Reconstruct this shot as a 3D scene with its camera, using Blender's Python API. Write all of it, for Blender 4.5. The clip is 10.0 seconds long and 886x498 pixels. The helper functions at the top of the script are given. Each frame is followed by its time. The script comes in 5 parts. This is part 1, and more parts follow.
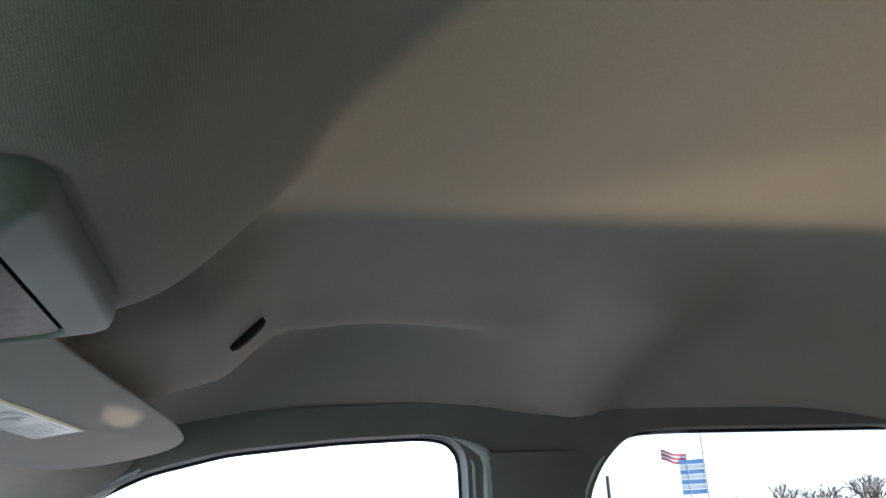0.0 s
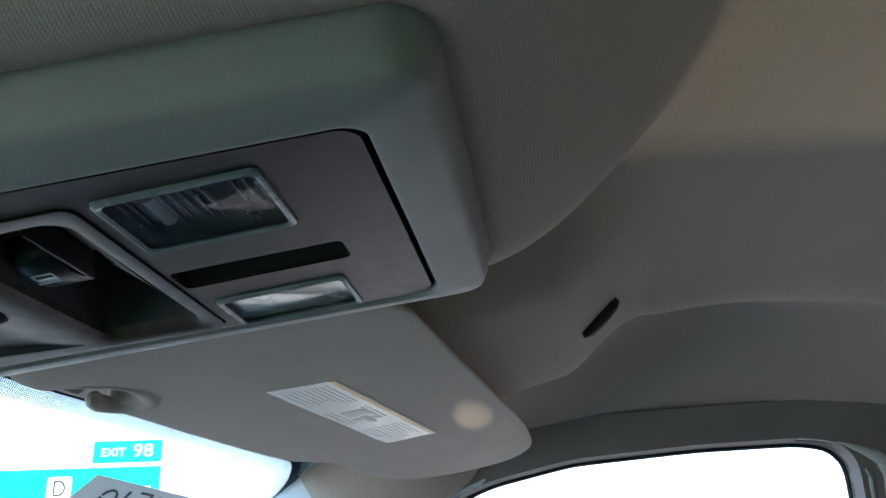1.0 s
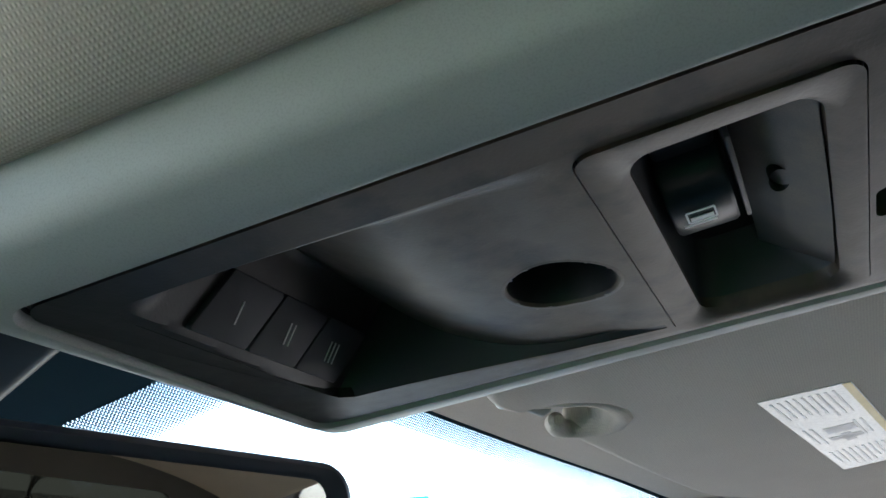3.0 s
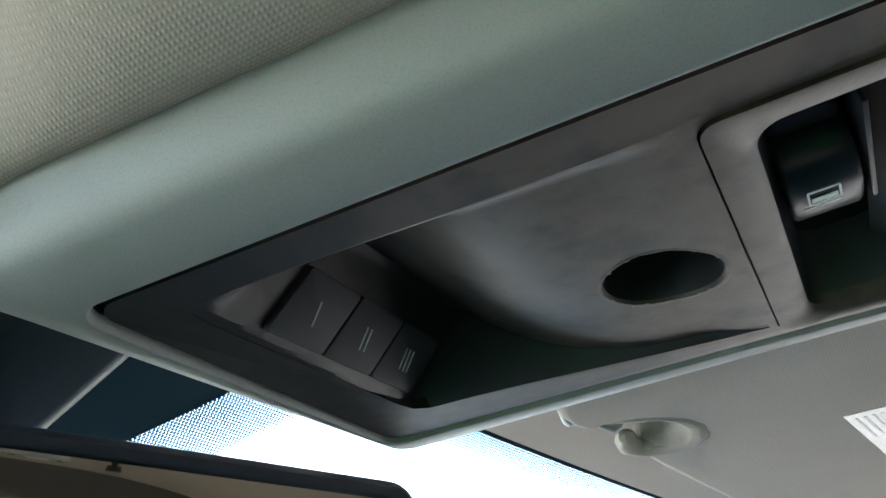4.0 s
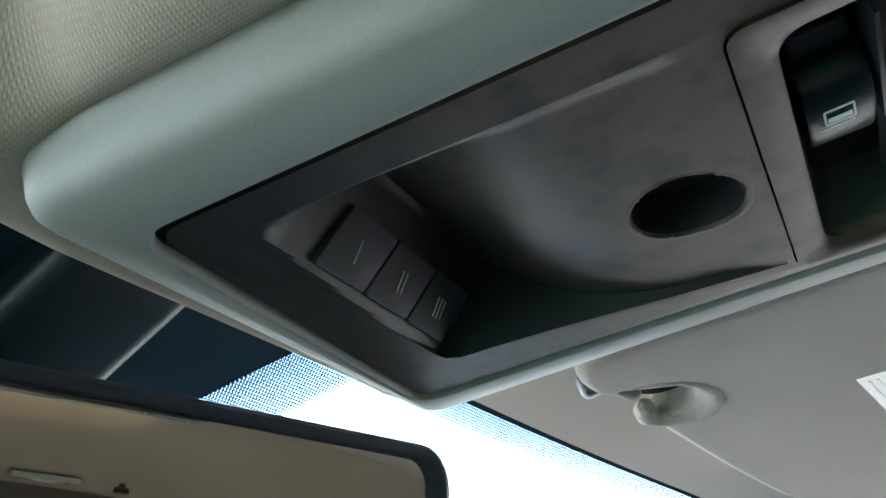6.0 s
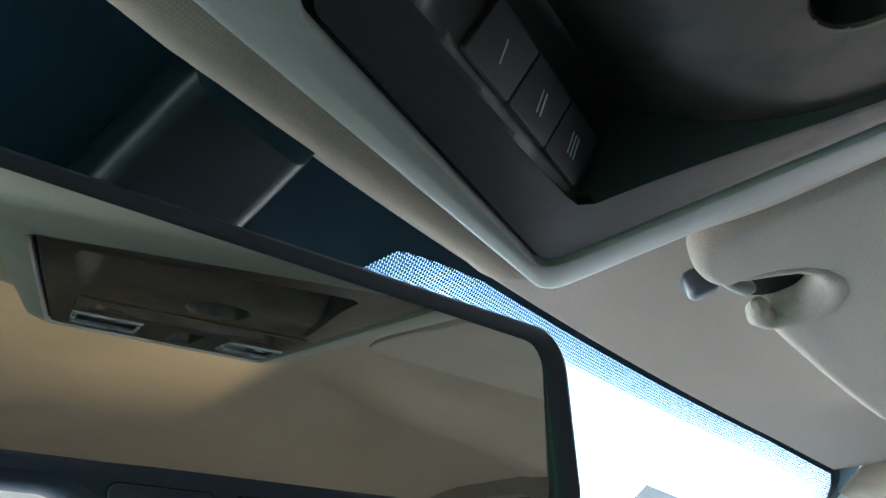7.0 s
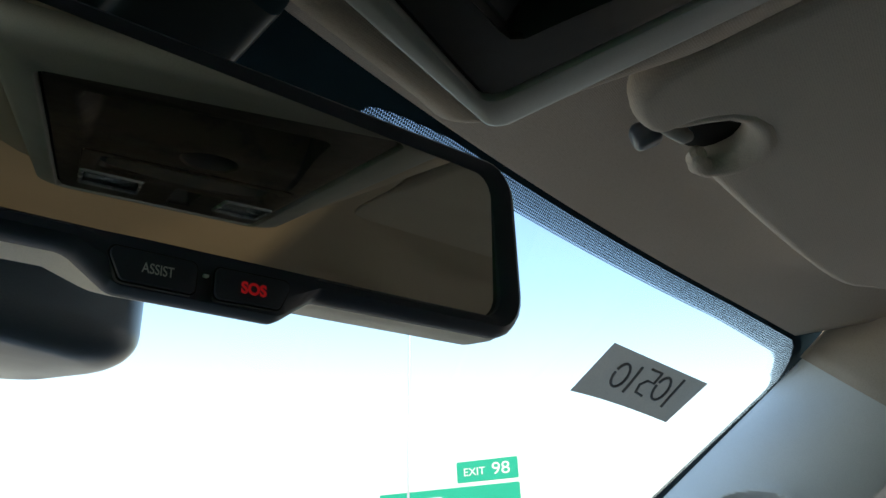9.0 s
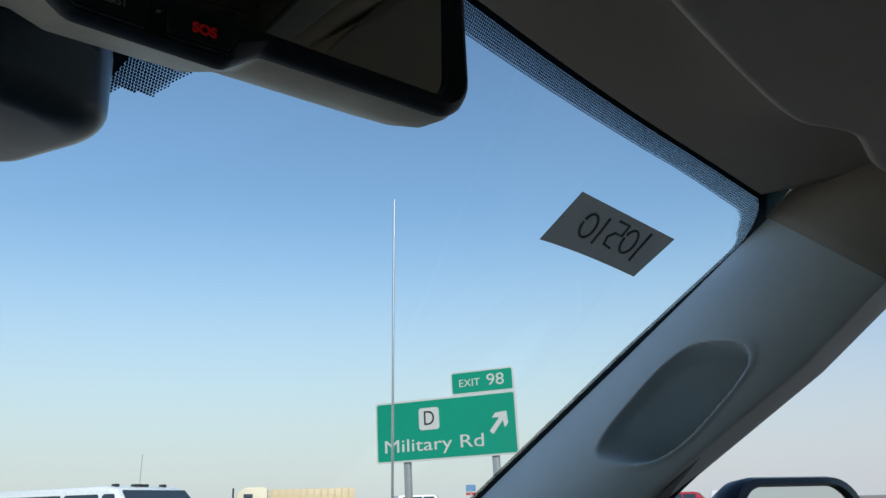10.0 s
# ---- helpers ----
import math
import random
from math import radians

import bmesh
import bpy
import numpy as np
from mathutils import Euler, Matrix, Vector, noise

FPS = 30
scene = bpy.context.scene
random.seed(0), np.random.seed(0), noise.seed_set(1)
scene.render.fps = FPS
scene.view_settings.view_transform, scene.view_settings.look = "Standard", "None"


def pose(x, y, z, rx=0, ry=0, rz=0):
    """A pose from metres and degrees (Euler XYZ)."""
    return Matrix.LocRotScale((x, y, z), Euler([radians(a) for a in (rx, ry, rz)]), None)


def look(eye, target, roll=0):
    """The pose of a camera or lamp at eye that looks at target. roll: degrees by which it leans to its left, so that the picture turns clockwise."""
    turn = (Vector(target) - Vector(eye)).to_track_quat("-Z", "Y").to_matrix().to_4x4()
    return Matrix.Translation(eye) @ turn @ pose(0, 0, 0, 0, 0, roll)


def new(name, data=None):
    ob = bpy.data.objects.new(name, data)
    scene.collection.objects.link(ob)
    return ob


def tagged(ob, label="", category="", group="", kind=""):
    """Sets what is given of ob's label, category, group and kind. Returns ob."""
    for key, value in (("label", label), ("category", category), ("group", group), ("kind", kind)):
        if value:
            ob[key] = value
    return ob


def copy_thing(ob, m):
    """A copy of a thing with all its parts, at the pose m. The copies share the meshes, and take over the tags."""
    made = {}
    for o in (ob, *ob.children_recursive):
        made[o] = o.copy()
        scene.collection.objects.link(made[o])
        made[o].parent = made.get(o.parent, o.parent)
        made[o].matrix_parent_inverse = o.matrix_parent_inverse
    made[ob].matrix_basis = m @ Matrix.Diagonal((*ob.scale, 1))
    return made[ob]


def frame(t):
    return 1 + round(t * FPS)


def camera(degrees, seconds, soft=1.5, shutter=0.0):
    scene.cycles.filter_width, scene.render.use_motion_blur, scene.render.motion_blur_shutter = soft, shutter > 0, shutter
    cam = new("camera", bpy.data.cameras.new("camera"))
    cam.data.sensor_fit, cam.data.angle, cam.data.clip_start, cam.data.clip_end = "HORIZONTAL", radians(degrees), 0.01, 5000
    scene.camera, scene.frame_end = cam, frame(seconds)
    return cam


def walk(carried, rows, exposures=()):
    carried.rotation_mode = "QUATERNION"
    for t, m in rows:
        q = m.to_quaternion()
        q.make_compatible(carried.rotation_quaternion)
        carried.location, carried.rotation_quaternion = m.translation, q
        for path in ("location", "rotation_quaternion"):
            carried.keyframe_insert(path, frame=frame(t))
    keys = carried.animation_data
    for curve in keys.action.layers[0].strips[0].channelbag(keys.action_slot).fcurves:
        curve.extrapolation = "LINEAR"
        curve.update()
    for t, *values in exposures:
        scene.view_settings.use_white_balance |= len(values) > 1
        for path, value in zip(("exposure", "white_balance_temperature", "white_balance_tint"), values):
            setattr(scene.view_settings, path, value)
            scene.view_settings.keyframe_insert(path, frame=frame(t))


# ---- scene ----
cam = camera(56.66, 10.0)
PATH = [
    (0, look((-0.3916, -0.2053, 1.6001), (0.5270, -0.4163, 1.9342), -2.74)),
    (0.5, look((-0.3299, -0.1676, 1.5935), (0.6037, -0.2013, 1.9502), -1.92)),
    (1, look((-0.2733, -0.1523, 1.5949), (0.6466, -0.0230, 1.9652), -0.65)),
    (1.5, look((-0.2593, -0.1300, 1.5974), (0.6351, 0.1106, 1.9746), -0.31)),
    (2, look((-0.2556, -0.0873, 1.5989), (0.6116, 0.2266, 1.9856), -0.27)),
    (2.5, look((-0.2460, -0.0431, 1.5987), (0.5955, 0.3147, 2.0034), -0.01)),
    (3, look((-0.2188, 0.0122, 1.5958), (0.5983, 0.4010, 2.0216), 0.11)),
    (3.2, look((-0.2100, 0.0239, 1.5966), (0.5996, 0.4236, 2.0264), 0.34)),
    (4.5, look((-0.2089, 0.0363, 1.5906), (0.5697, 0.4510, 2.0615), -0.25)),
    (5, look((-0.2133, 0.0368, 1.5868), (0.5629, 0.4472, 2.0654), -0.72)),
    (5.2, look((-0.2155, 0.0408, 1.5843), (0.5619, 0.4457, 2.0657), -1.03)),
    (6.3, look((-0.2093, 0.0517, 1.5529), (0.5616, 0.4631, 2.0391), -1.37)),
    (6.5, look((-0.2043, 0.0659, 1.5437), (0.5546, 0.4887, 2.0391), -1.58)),
    (7, look((-0.1892, 0.1011, 1.5263), (0.5651, 0.5385, 2.0160), -1.67)),
    (7.5, look((-0.1764, 0.1221, 1.5224), (0.5843, 0.5717, 1.9907), -1.33)),
    (8, look((-0.1845, 0.1216, 1.5258), (0.5859, 0.5825, 1.9664), -1.48)),
    (8.5, look((-0.1851, 0.1091, 1.5155), (0.5902, 0.5741, 1.9429), -1.72)),
    (9, look((-0.2016, 0.0683, 1.4733), (0.5873, 0.5410, 1.8658), -1.53)),
    (9.5, look((-0.2674, 0.0455, 1.4440), (0.5410, 0.5322, 1.7750), -1.14)),
    (10, look((-0.1924, 0.0498, 1.4013), (0.6271, 0.5389, 1.7001), -1.58)),
]
EXPO = [(0, 2.66, 5780, 10), (1.5, 2.74, 5720, 10), (3, 3.03, 6050, 10), (4.4, 3.61, 6280, 8), (5.2, 3.67, 6320, 8), (6.5, 3.46, 6000, 8), (7.5, 3.30, 6150, 8), (8.0, 2.65, 6500, 8), (8.5, 2.05, 6800, 8), (9.0, 1.4, 6800, 8), (9.5, 0.27, 6350, 8), (10, 0.06, 6120, 8)]
walk(cam, PATH, EXPO)

# ---- world, sun ----
SUN_AZ, SUN_EL = radians(-140), radians(33)
world = bpy.data.worlds.new("daylight")
scene.world = world
world.use_nodes = True
wn = world.node_tree.nodes
sky = wn.new("ShaderNodeTexSky")
sky.sky_type, sky.sun_disc = "NISHITA", False
sky.sun_elevation, sky.sun_rotation = SUN_EL, SUN_AZ
sky.air_density, sky.dust_density, sky.ozone_density = 1.3, 0.6, 3.6
wn["Background"].inputs["Strength"].default_value = 0.14
# pale dry haze over the horizon
wl = world.node_tree.links
way, axes, low, haze = wn.new("ShaderNodeTexCoord"), wn.new("ShaderNodeSeparateXYZ"), wn.new("ShaderNodeMapRange"), wn.new("ShaderNodeMix")
low.interpolation_type, haze.data_type = "SMOOTHSTEP", "RGBA"
low.inputs[1].default_value, low.inputs[2].default_value, low.inputs[3].default_value, low.inputs[4].default_value = -0.02, 0.36, 0.88, 0.0
haze.inputs[7].default_value = (4.7, 4.85, 4.95, 1)
wl.new(way.outputs["Generated"], axes.inputs[0]), wl.new(axes.outputs["Z"], low.inputs[0]), wl.new(low.outputs[0], haze.inputs[0])
wl.new(sky.outputs[0], haze.inputs[6]), wl.new(haze.outputs[2], wn["Background"].inputs["Color"])
sun_data = bpy.data.lights.new("sun", "SUN")
sun_data.energy, sun_data.angle, sun_data.color = 4.0, radians(0.5), (1.0, 0.93, 0.82)
sun = new("sun", sun_data)
sun_dir = Vector((math.sin(SUN_AZ) * math.cos(SUN_EL), math.cos(SUN_AZ) * math.cos(SUN_EL), math.sin(SUN_EL)))
sun.matrix_world = look(sun_dir * 50, (0, 0, 0))

# area lamp added outside for the warm patch on the headliner; source unseen
glint_data = bpy.data.lights.new("glint_lamp", "AREA")
glint_data.shape, glint_data.size, glint_data.size_y = "RECTANGLE", 0.04, 0.03
glint_data.energy, glint_data.color = 26.0, (1.0, 0.71, 0.44)
glint_data.spread = radians(23)
glint = new("glint_lamp", glint_data)
glint.matrix_world = look((-2.4, -1.42, 0.440), (0.0, -0.64, 1.80))
# spot lamp added outside the door for the visor's fleck; its source is unseen
fleck_data = bpy.data.lights.new("fleck_lamp", "SPOT")
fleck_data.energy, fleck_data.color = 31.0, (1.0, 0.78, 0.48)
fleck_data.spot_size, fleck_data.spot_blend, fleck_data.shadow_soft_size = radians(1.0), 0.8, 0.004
fleck = new("fleck_lamp", fleck_data)
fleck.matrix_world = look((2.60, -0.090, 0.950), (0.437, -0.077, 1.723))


# ---- materials ----
def material(name, colour, rough=0.6, metal=0.0, second=None, scale=30.0, amount=0.5, grain=900.0, bump=0.15, depth=0.0004,
             weave=0.0, spots=None, spot_scale=9.0, spot_amount=0.35, spot_from=0.5, spec=0.5, sheen=0.0, dust_light_span=None):
    m = bpy.data.materials.new(name)
    m.use_nodes = True
    n, l = m.node_tree.nodes, m.node_tree.links
    bsdf = n["Principled BSDF"]
    bsdf.inputs["Roughness"].default_value, bsdf.inputs["Metallic"].default_value = rough, metal
    bsdf.inputs["Specular IOR Level"].default_value = spec
    if sheen:
        # a film of dust, which shows most at a low angle
        bsdf.inputs["Sheen Weight"].default_value, bsdf.inputs["Sheen Roughness"].default_value = sheen, 0.45
        bsdf.inputs["Sheen Tint"].default_value = (1.0, 0.84, 0.68, 1)
    tc = n.new("ShaderNodeTexCoord")

    def tex(sc, detail=4.0):
        t = n.new("ShaderNodeTexNoise")
        t.inputs["Scale"].default_value, t.inputs["Detail"].default_value = sc, detail
        l.new(tc.outputs["Object"], t.inputs["Vector"])
        return t

    def mix(a, b, fac):
        x = n.new("ShaderNodeMix")
        x.data_type = "RGBA"
        for sock, v in ((x.inputs[0], fac), (x.inputs[6], a), (x.inputs[7], b)):
            if isinstance(v, (float, int)):
                sock.default_value = v
            elif isinstance(v, tuple):
                sock.default_value = (*v, 1)
            else:
                l.new(v, sock)
        return x.outputs[2]

    def ramp(sock, lo, hi, top):
        r = n.new("ShaderNodeMapRange")
        r.inputs[1].default_value, r.inputs[2].default_value, r.inputs[4].default_value = lo, hi, top
        l.new(sock, r.inputs[0])
        return r.outputs[0]

    second = second or tuple(c * 0.8 for c in colour)
    big = tex(scale)
    col = mix(colour, second, ramp(big.outputs["Fac"], 0.35, 0.65, amount))
    fine = tex(grain, 2.0)
    col = mix(col, tuple(c * 0.72 for c in colour), ramp(fine.outputs["Fac"], 0.45, 0.75, 0.5))
    if spots:
        sp = tex(spot_scale, 6.0)
        fac = ramp(sp.outputs["Fac"], spot_from, spot_from + 0.22, spot_amount)
        if dust_light_span:
            # the dust is masked along the length, which also paints in the light's falloff
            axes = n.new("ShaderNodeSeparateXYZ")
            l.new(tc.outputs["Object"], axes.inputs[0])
            for lo, hi in (dust_light_span[:2], dust_light_span[3:1:-1]):
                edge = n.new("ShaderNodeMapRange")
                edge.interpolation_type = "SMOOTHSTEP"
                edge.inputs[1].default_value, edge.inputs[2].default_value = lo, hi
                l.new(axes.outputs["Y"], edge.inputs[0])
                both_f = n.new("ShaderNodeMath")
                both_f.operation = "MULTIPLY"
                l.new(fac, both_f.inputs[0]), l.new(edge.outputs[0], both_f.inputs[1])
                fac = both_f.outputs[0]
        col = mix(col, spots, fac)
    l.new(col, bsdf.inputs["Base Color"])
    rr = n.new("ShaderNodeMapRange")
    rr.inputs[3].default_value, rr.inputs[4].default_value = max(rough - 0.08, 0.02), min(rough + 0.1, 1)
    l.new(big.outputs["Fac"], rr.inputs[0])
    l.new(rr.outputs[0], bsdf.inputs["Roughness"])
    height = fine.outputs["Fac"]
    if weave:
        hs = []
        for axis in ("X", "Y"):
            w = n.new("ShaderNodeTexWave")
            w.bands_direction = axis
            w.inputs["Scale"].default_value = 0.314 / weave
            w.inputs["Distortion"].default_value = 0.6
            w.inputs["Detail"].default_value = 1.0
            l.new(tc.outputs["Object"], w.inputs["Vector"])
            hs.append(w.outputs["Fac"])
        mul = n.new("ShaderNodeMath")
        mul.operation = "MULTIPLY"
        l.new(hs[0], mul.inputs[0]), l.new(hs[1], mul.inputs[1])
        add = n.new("ShaderNodeMath")
        add.operation = "MULTIPLY_ADD"
        add.inputs[1].default_value = 0.35
        l.new(fine.outputs["Fac"], add.inputs[0]), l.new(mul.outputs[0], add.inputs[2])
        height = add.outputs[0]
        col2 = mix(col, tuple(c * 0.6 for c in colour), ramp(mul.outputs[0], 0.6, 0.0, 0.24))
        l.new(col2, bsdf.inputs["Base Color"])
    b = n.new("ShaderNodeBump")
    b.inputs["Strength"].default_value, b.inputs["Distance"].default_value = bump, depth
    l.new(height, b.inputs["Height"])
    l.new(b.outputs["Normal"], bsdf.inputs["Normal"])
    return m


def clear_glass(name, tint, gloss=0.06, rough=0.0):
    m = bpy.data.materials.new(name)
    m.use_nodes = True
    n, l = m.node_tree.nodes, m.node_tree.links
    n.remove(n["Principled BSDF"])
    tr, gl, mx, fr = n.new("ShaderNodeBsdfTransparent"), n.new("ShaderNodeBsdfGlossy"), n.new("ShaderNodeMixShader"), n.new("ShaderNodeFresnel")
    tr.inputs["Color"].default_value = (*tint, 1)
    gl.inputs["Roughness"].default_value = rough
    fr.inputs["IOR"].default_value = 1.45
    k = n.new("ShaderNodeMath")
    k.operation = "MULTIPLY"
    k.inputs[1].default_value = gloss / 0.04
    l.new(fr.outputs[0], k.inputs[0]), l.new(k.outputs[0], mx.inputs[0])
    l.new(tr.outputs[0], mx.inputs[1]), l.new(gl.outputs[0], mx.inputs[2])
    l.new(mx.outputs[0], n["Material Output"].inputs["Surface"])
    return m


def glow(name, colour, strength):
    m = bpy.data.materials.new(name)
    m.use_nodes = True
    b = m.node_tree.nodes["Principled BSDF"]
    b.inputs["Base Color"].default_value = (*colour, 1)
    b.inputs["Emission Color"].default_value = (*colour, 1)
    b.inputs["Emission Strength"].default_value = strength
    return m


FABRIC = material("headliner_knit", (0.50, 0.435, 0.37), 0.95, weave=0.0013, bump=0.28, depth=0.0006, scale=6, amount=0.3, grain=700, spec=0.15,
                  spots=(0.44, 0.38, 0.32), spot_scale=4)
FABRIC_EDGE = material("headliner_edge_knit", (0.44, 0.385, 0.33), 0.95, scale=6, amount=0.3, grain=700, bump=0.3, spec=0.15)
VISOR_KNIT = material("visor_knit", (0.56, 0.50, 0.44), 0.95, weave=0.0013, bump=0.28, depth=0.0005, scale=14, amount=0.3, grain=700, spec=0.15)
TRIM = material("light_grey_plastic", (0.32, 0.325, 0.308), 0.5, scale=22, amount=0.25, grain=1800, bump=0.12, depth=0.0002, spec=0.4)
PILLAR = material("pillar_plastic", (0.68, 0.71, 0.71), 0.6, scale=18, amount=0.25, grain=1500, bump=0.2, depth=0.0002, spec=0.35)
# dust, with the light's falloff along the console painted into its mask
DUSTY = material("dust_and_falloff_plastic", (0.016, 0.015, 0.015), 0.42, second=(0.011, 0.011, 0.011), amount=0.6, scale=120, grain=850, bump=0.25, depth=0.0002,
                 spots=(0.082, 0.061, 0.044), spot_scale=55, spot_amount=0.8, spot_from=0.30, spec=0.34, sheen=0.01, dust_light_span=(-0.06, 0.05, 0.115, 0.168))
# paler copy of the dusty plastic, painting light onto the pocket's rear slope
LIT_DUST = material("lit_dust_plastic", (0.060, 0.054, 0.050), 0.6, second=(0.105, 0.088, 0.070), amount=0.8, scale=90, grain=2200, bump=0.25, depth=0.0002, spec=0.4)
BUTTON = material("button_plastic", (0.048, 0.048, 0.055), 0.6, spec=0.3, scale=80, amount=0.3, grain=2400, bump=0.15, depth=0.0001)
BLACK = material("black_plastic", (0.018, 0.019, 0.022), 0.45, scale=40, amount=0.4, grain=1800, bump=0.15, depth=0.0002)
SEAM = material("black_gap", (0.006, 0.006, 0.006), 0.9)
RUBBER = material("black_rubber", (0.012, 0.012, 0.013), 0.7, scale=30)
GLOSS_BLACK = material("gloss_cover_plastic", (0.005, 0.012, 0.015), 0.32, spec=0.32, scale=50, grain=1500, bump=0.08, depth=0.0002)
MIRROR_FRAME = material("mirror_frame_plastic", (0.028, 0.033, 0.05), 0.45, scale=50, grain=1500, bump=0.12, depth=0.0002)
MODULE_NAVY = material("module_plastic", (0.095, 0.118, 0.150), 0.3, scale=30, grain=1500, bump=0.15, depth=0.0002)
COVER_GREY = material("cover_grey_plastic", (0.20, 0.222, 0.25), 0.32, scale=30, grain=1500, bump=0.2, depth=0.0002)
MIRROR_BACK = material("mirror_shell_plastic", (0.72, 0.66, 0.56), 0.55, scale=30, grain=1500, bump=0.15, depth=0.0002)
FRIT = material("black_ceramic_band", (0.010, 0.031, 0.044), 0.8, scale=20, spec=0.12)
PAPER = material("note_paper", (0.66, 0.61, 0.53), 0.9, scale=25, amount=0.4, grain=500, bump=0.2, spots=(0.52, 0.5, 0.46), spot_scale=30)
pb = PAPER.node_tree
thin, both = pb.nodes.new("ShaderNodeBsdfTranslucent"), pb.nodes.new("ShaderNodeMixShader")
thin.inputs["Color"].default_value, both.inputs[0].default_value = (0.58, 0.49, 0.38, 1), 0.24
pb.links.new(pb.nodes["Principled BSDF"].outputs[0], both.inputs[1]), pb.links.new(thin.outputs[0], both.inputs[2])
pb.links.new(both.outputs[0], pb.nodes["Material Output"].inputs["Surface"])
INK = material("grey_ink", (0.15, 0.145, 0.145), 0.8, scale=120)
LABEL = material("label_film", (0.88, 0.88, 0.86), 0.22, scale=15, amount=0.1, grain=400, bump=0.03)
LABEL_BAR = material("label_print", (0.77, 0.78, 0.79), 0.4)
LABEL_DARK = material("label_pictogram", (0.52, 0.53, 0.55), 0.4)
LABEL_YELLOW = material("label_yellow", (0.72, 0.56, 0.18), 0.4)
WHITE_INK = material("white_print", (0.62, 0.62, 0.60), 0.6)
REFLECTOR = material("lamp_reflector", (0.20, 0.23, 0.26), 0.25, metal=0.6, scale=60)
LENS_EDGE = material("lens_edge_plastic", (0.27, 0.30, 0.32), 0.25, scale=60, grain=900, bump=0.05)
# pale metallic backing, in place of window light reflected in a lens
PALE_LAMP = material("pale_lamp_backing", (0.92, 0.90, 0.85), 0.24, metal=0.8, amount=0.1, spec=0.8, scale=60, grain=900, bump=0.05)
# near-black that paints the shade on the bowl's end wall
SHADE_DARK = material("shaded_dark_plastic", (0.020, 0.021, 0.026), 0.5, scale=60, grain=2200, bump=0.2, depth=0.0002)
METAL = material("bright_metal", (0.6, 0.6, 0.6), 0.3, metal=1.0)
RED_GLOW = glow("red_backlight", (1.0, 0.02, 0.03), 0.036)
LENS = clear_glass("lamp_lens", (0.94, 0.95, 0.96), gloss=0.002, rough=0.03)
WINDSHIELD = clear_glass("windshield_glass", (0.90, 0.95, 0.93), gloss=0.0015)
SIDE_GLASS = clear_glass("door_glass", (0.94, 0.94, 0.96), gloss=0.008)
# dark tints added to the rear panes to hold back light from behind
DIM_GLASS = clear_glass("dimming_glass", (0.09, 0.095, 0.09), gloss=0.02)
REAR_GLASS = clear_glass("light_dimming_glass", (0.60, 0.61, 0.62), gloss=0.02)
# unseen pane, tinted far darker to cut and green the driver-side light
GREEN_FILTER = clear_glass("green_filter_glass", (0.080, 0.385, 0.155), gloss=0.02)
MIRROR = bpy.data.materials.new("mirror_silver")
MIRROR.use_nodes = True
mb = MIRROR.node_tree.nodes["Principled BSDF"]
mb.inputs["Base Color"].default_value, mb.inputs["Metallic"].default_value, mb.inputs["Roughness"].default_value = (0.75, 0.72, 0.64, 1), 1.0, 0.015
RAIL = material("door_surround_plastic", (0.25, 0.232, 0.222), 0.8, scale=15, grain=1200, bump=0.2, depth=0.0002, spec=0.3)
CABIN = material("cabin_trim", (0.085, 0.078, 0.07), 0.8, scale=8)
BOUNCE_DASH = material("bounce_dash_vinyl", (0.62, 0.56, 0.50), 0.7, scale=10, grain=900, bump=0.3)
# ground colour raised to bounce more light up into the cab
ASPHALT = material("lot_ground", (0.34, 0.29, 0.22), 0.9, second=(0.21, 0.19, 0.155), scale=0.08, amount=0.9, grain=12, bump=0.4, depth=0.02)
SIGN_GREEN = material("sign_green", (0.0, 0.24, 0.15), 0.45, scale=2, amount=0.2, grain=30, bump=0.02)
SIGN_WHITE = material("sign_white", (0.50, 0.51, 0.50), 0.45, scale=3, amount=0.1, grain=40, bump=0.02)
SIGN_BLACK = material("sign_black", (0.02, 0.02, 0.03), 0.5)
GALV = material("galvanised_steel", (0.36, 0.37, 0.38), 0.45, metal=0.5, scale=6, grain=60)


# ---- mesh helpers ----
def part(name, bm, mat, parent=None, label="", smooth=True, m=None):
    me = bpy.data.meshes.new(name)
    bmesh.ops.recalc_face_normals(bm, faces=bm.faces[:])
    bm.to_mesh(me)
    bm.free()
    me.materials.append(mat)
    if smooth:
        me.shade_smooth()
        me.set_sharp_from_angle(angle=radians(38))
    ob = new(name, me)
    if parent:
        ob.parent = parent
    if m is not None:
        ob.matrix_local = m
    if label:
        ob["label"] = label
    return ob


def thing(name, label, category, m=None, group="", kind=""):
    ob = new(name)
    ob.empty_display_size = 0.05
    if m is not None:
        ob.matrix_world = m
    return tagged(ob, label, category, group, kind)


def box(size, at=(0, 0, 0), bevel=0.0, seg=2, bm=None, m=None):
    bm = bm or bmesh.new()
    mat = Matrix.Translation(at) @ Matrix.Diagonal((*size, 1))
    if m is not None:
        mat = m @ mat
    geo = bmesh.ops.create_cube(bm, size=1, matrix=mat)
    if bevel:
        edges = list({e for v in geo["verts"] for e in v.link_edges})
        bmesh.ops.bevel(bm, geom=edges, offset=bevel, segments=seg, profile=0.5, affect="EDGES", clamp_overlap=True)
    return bm


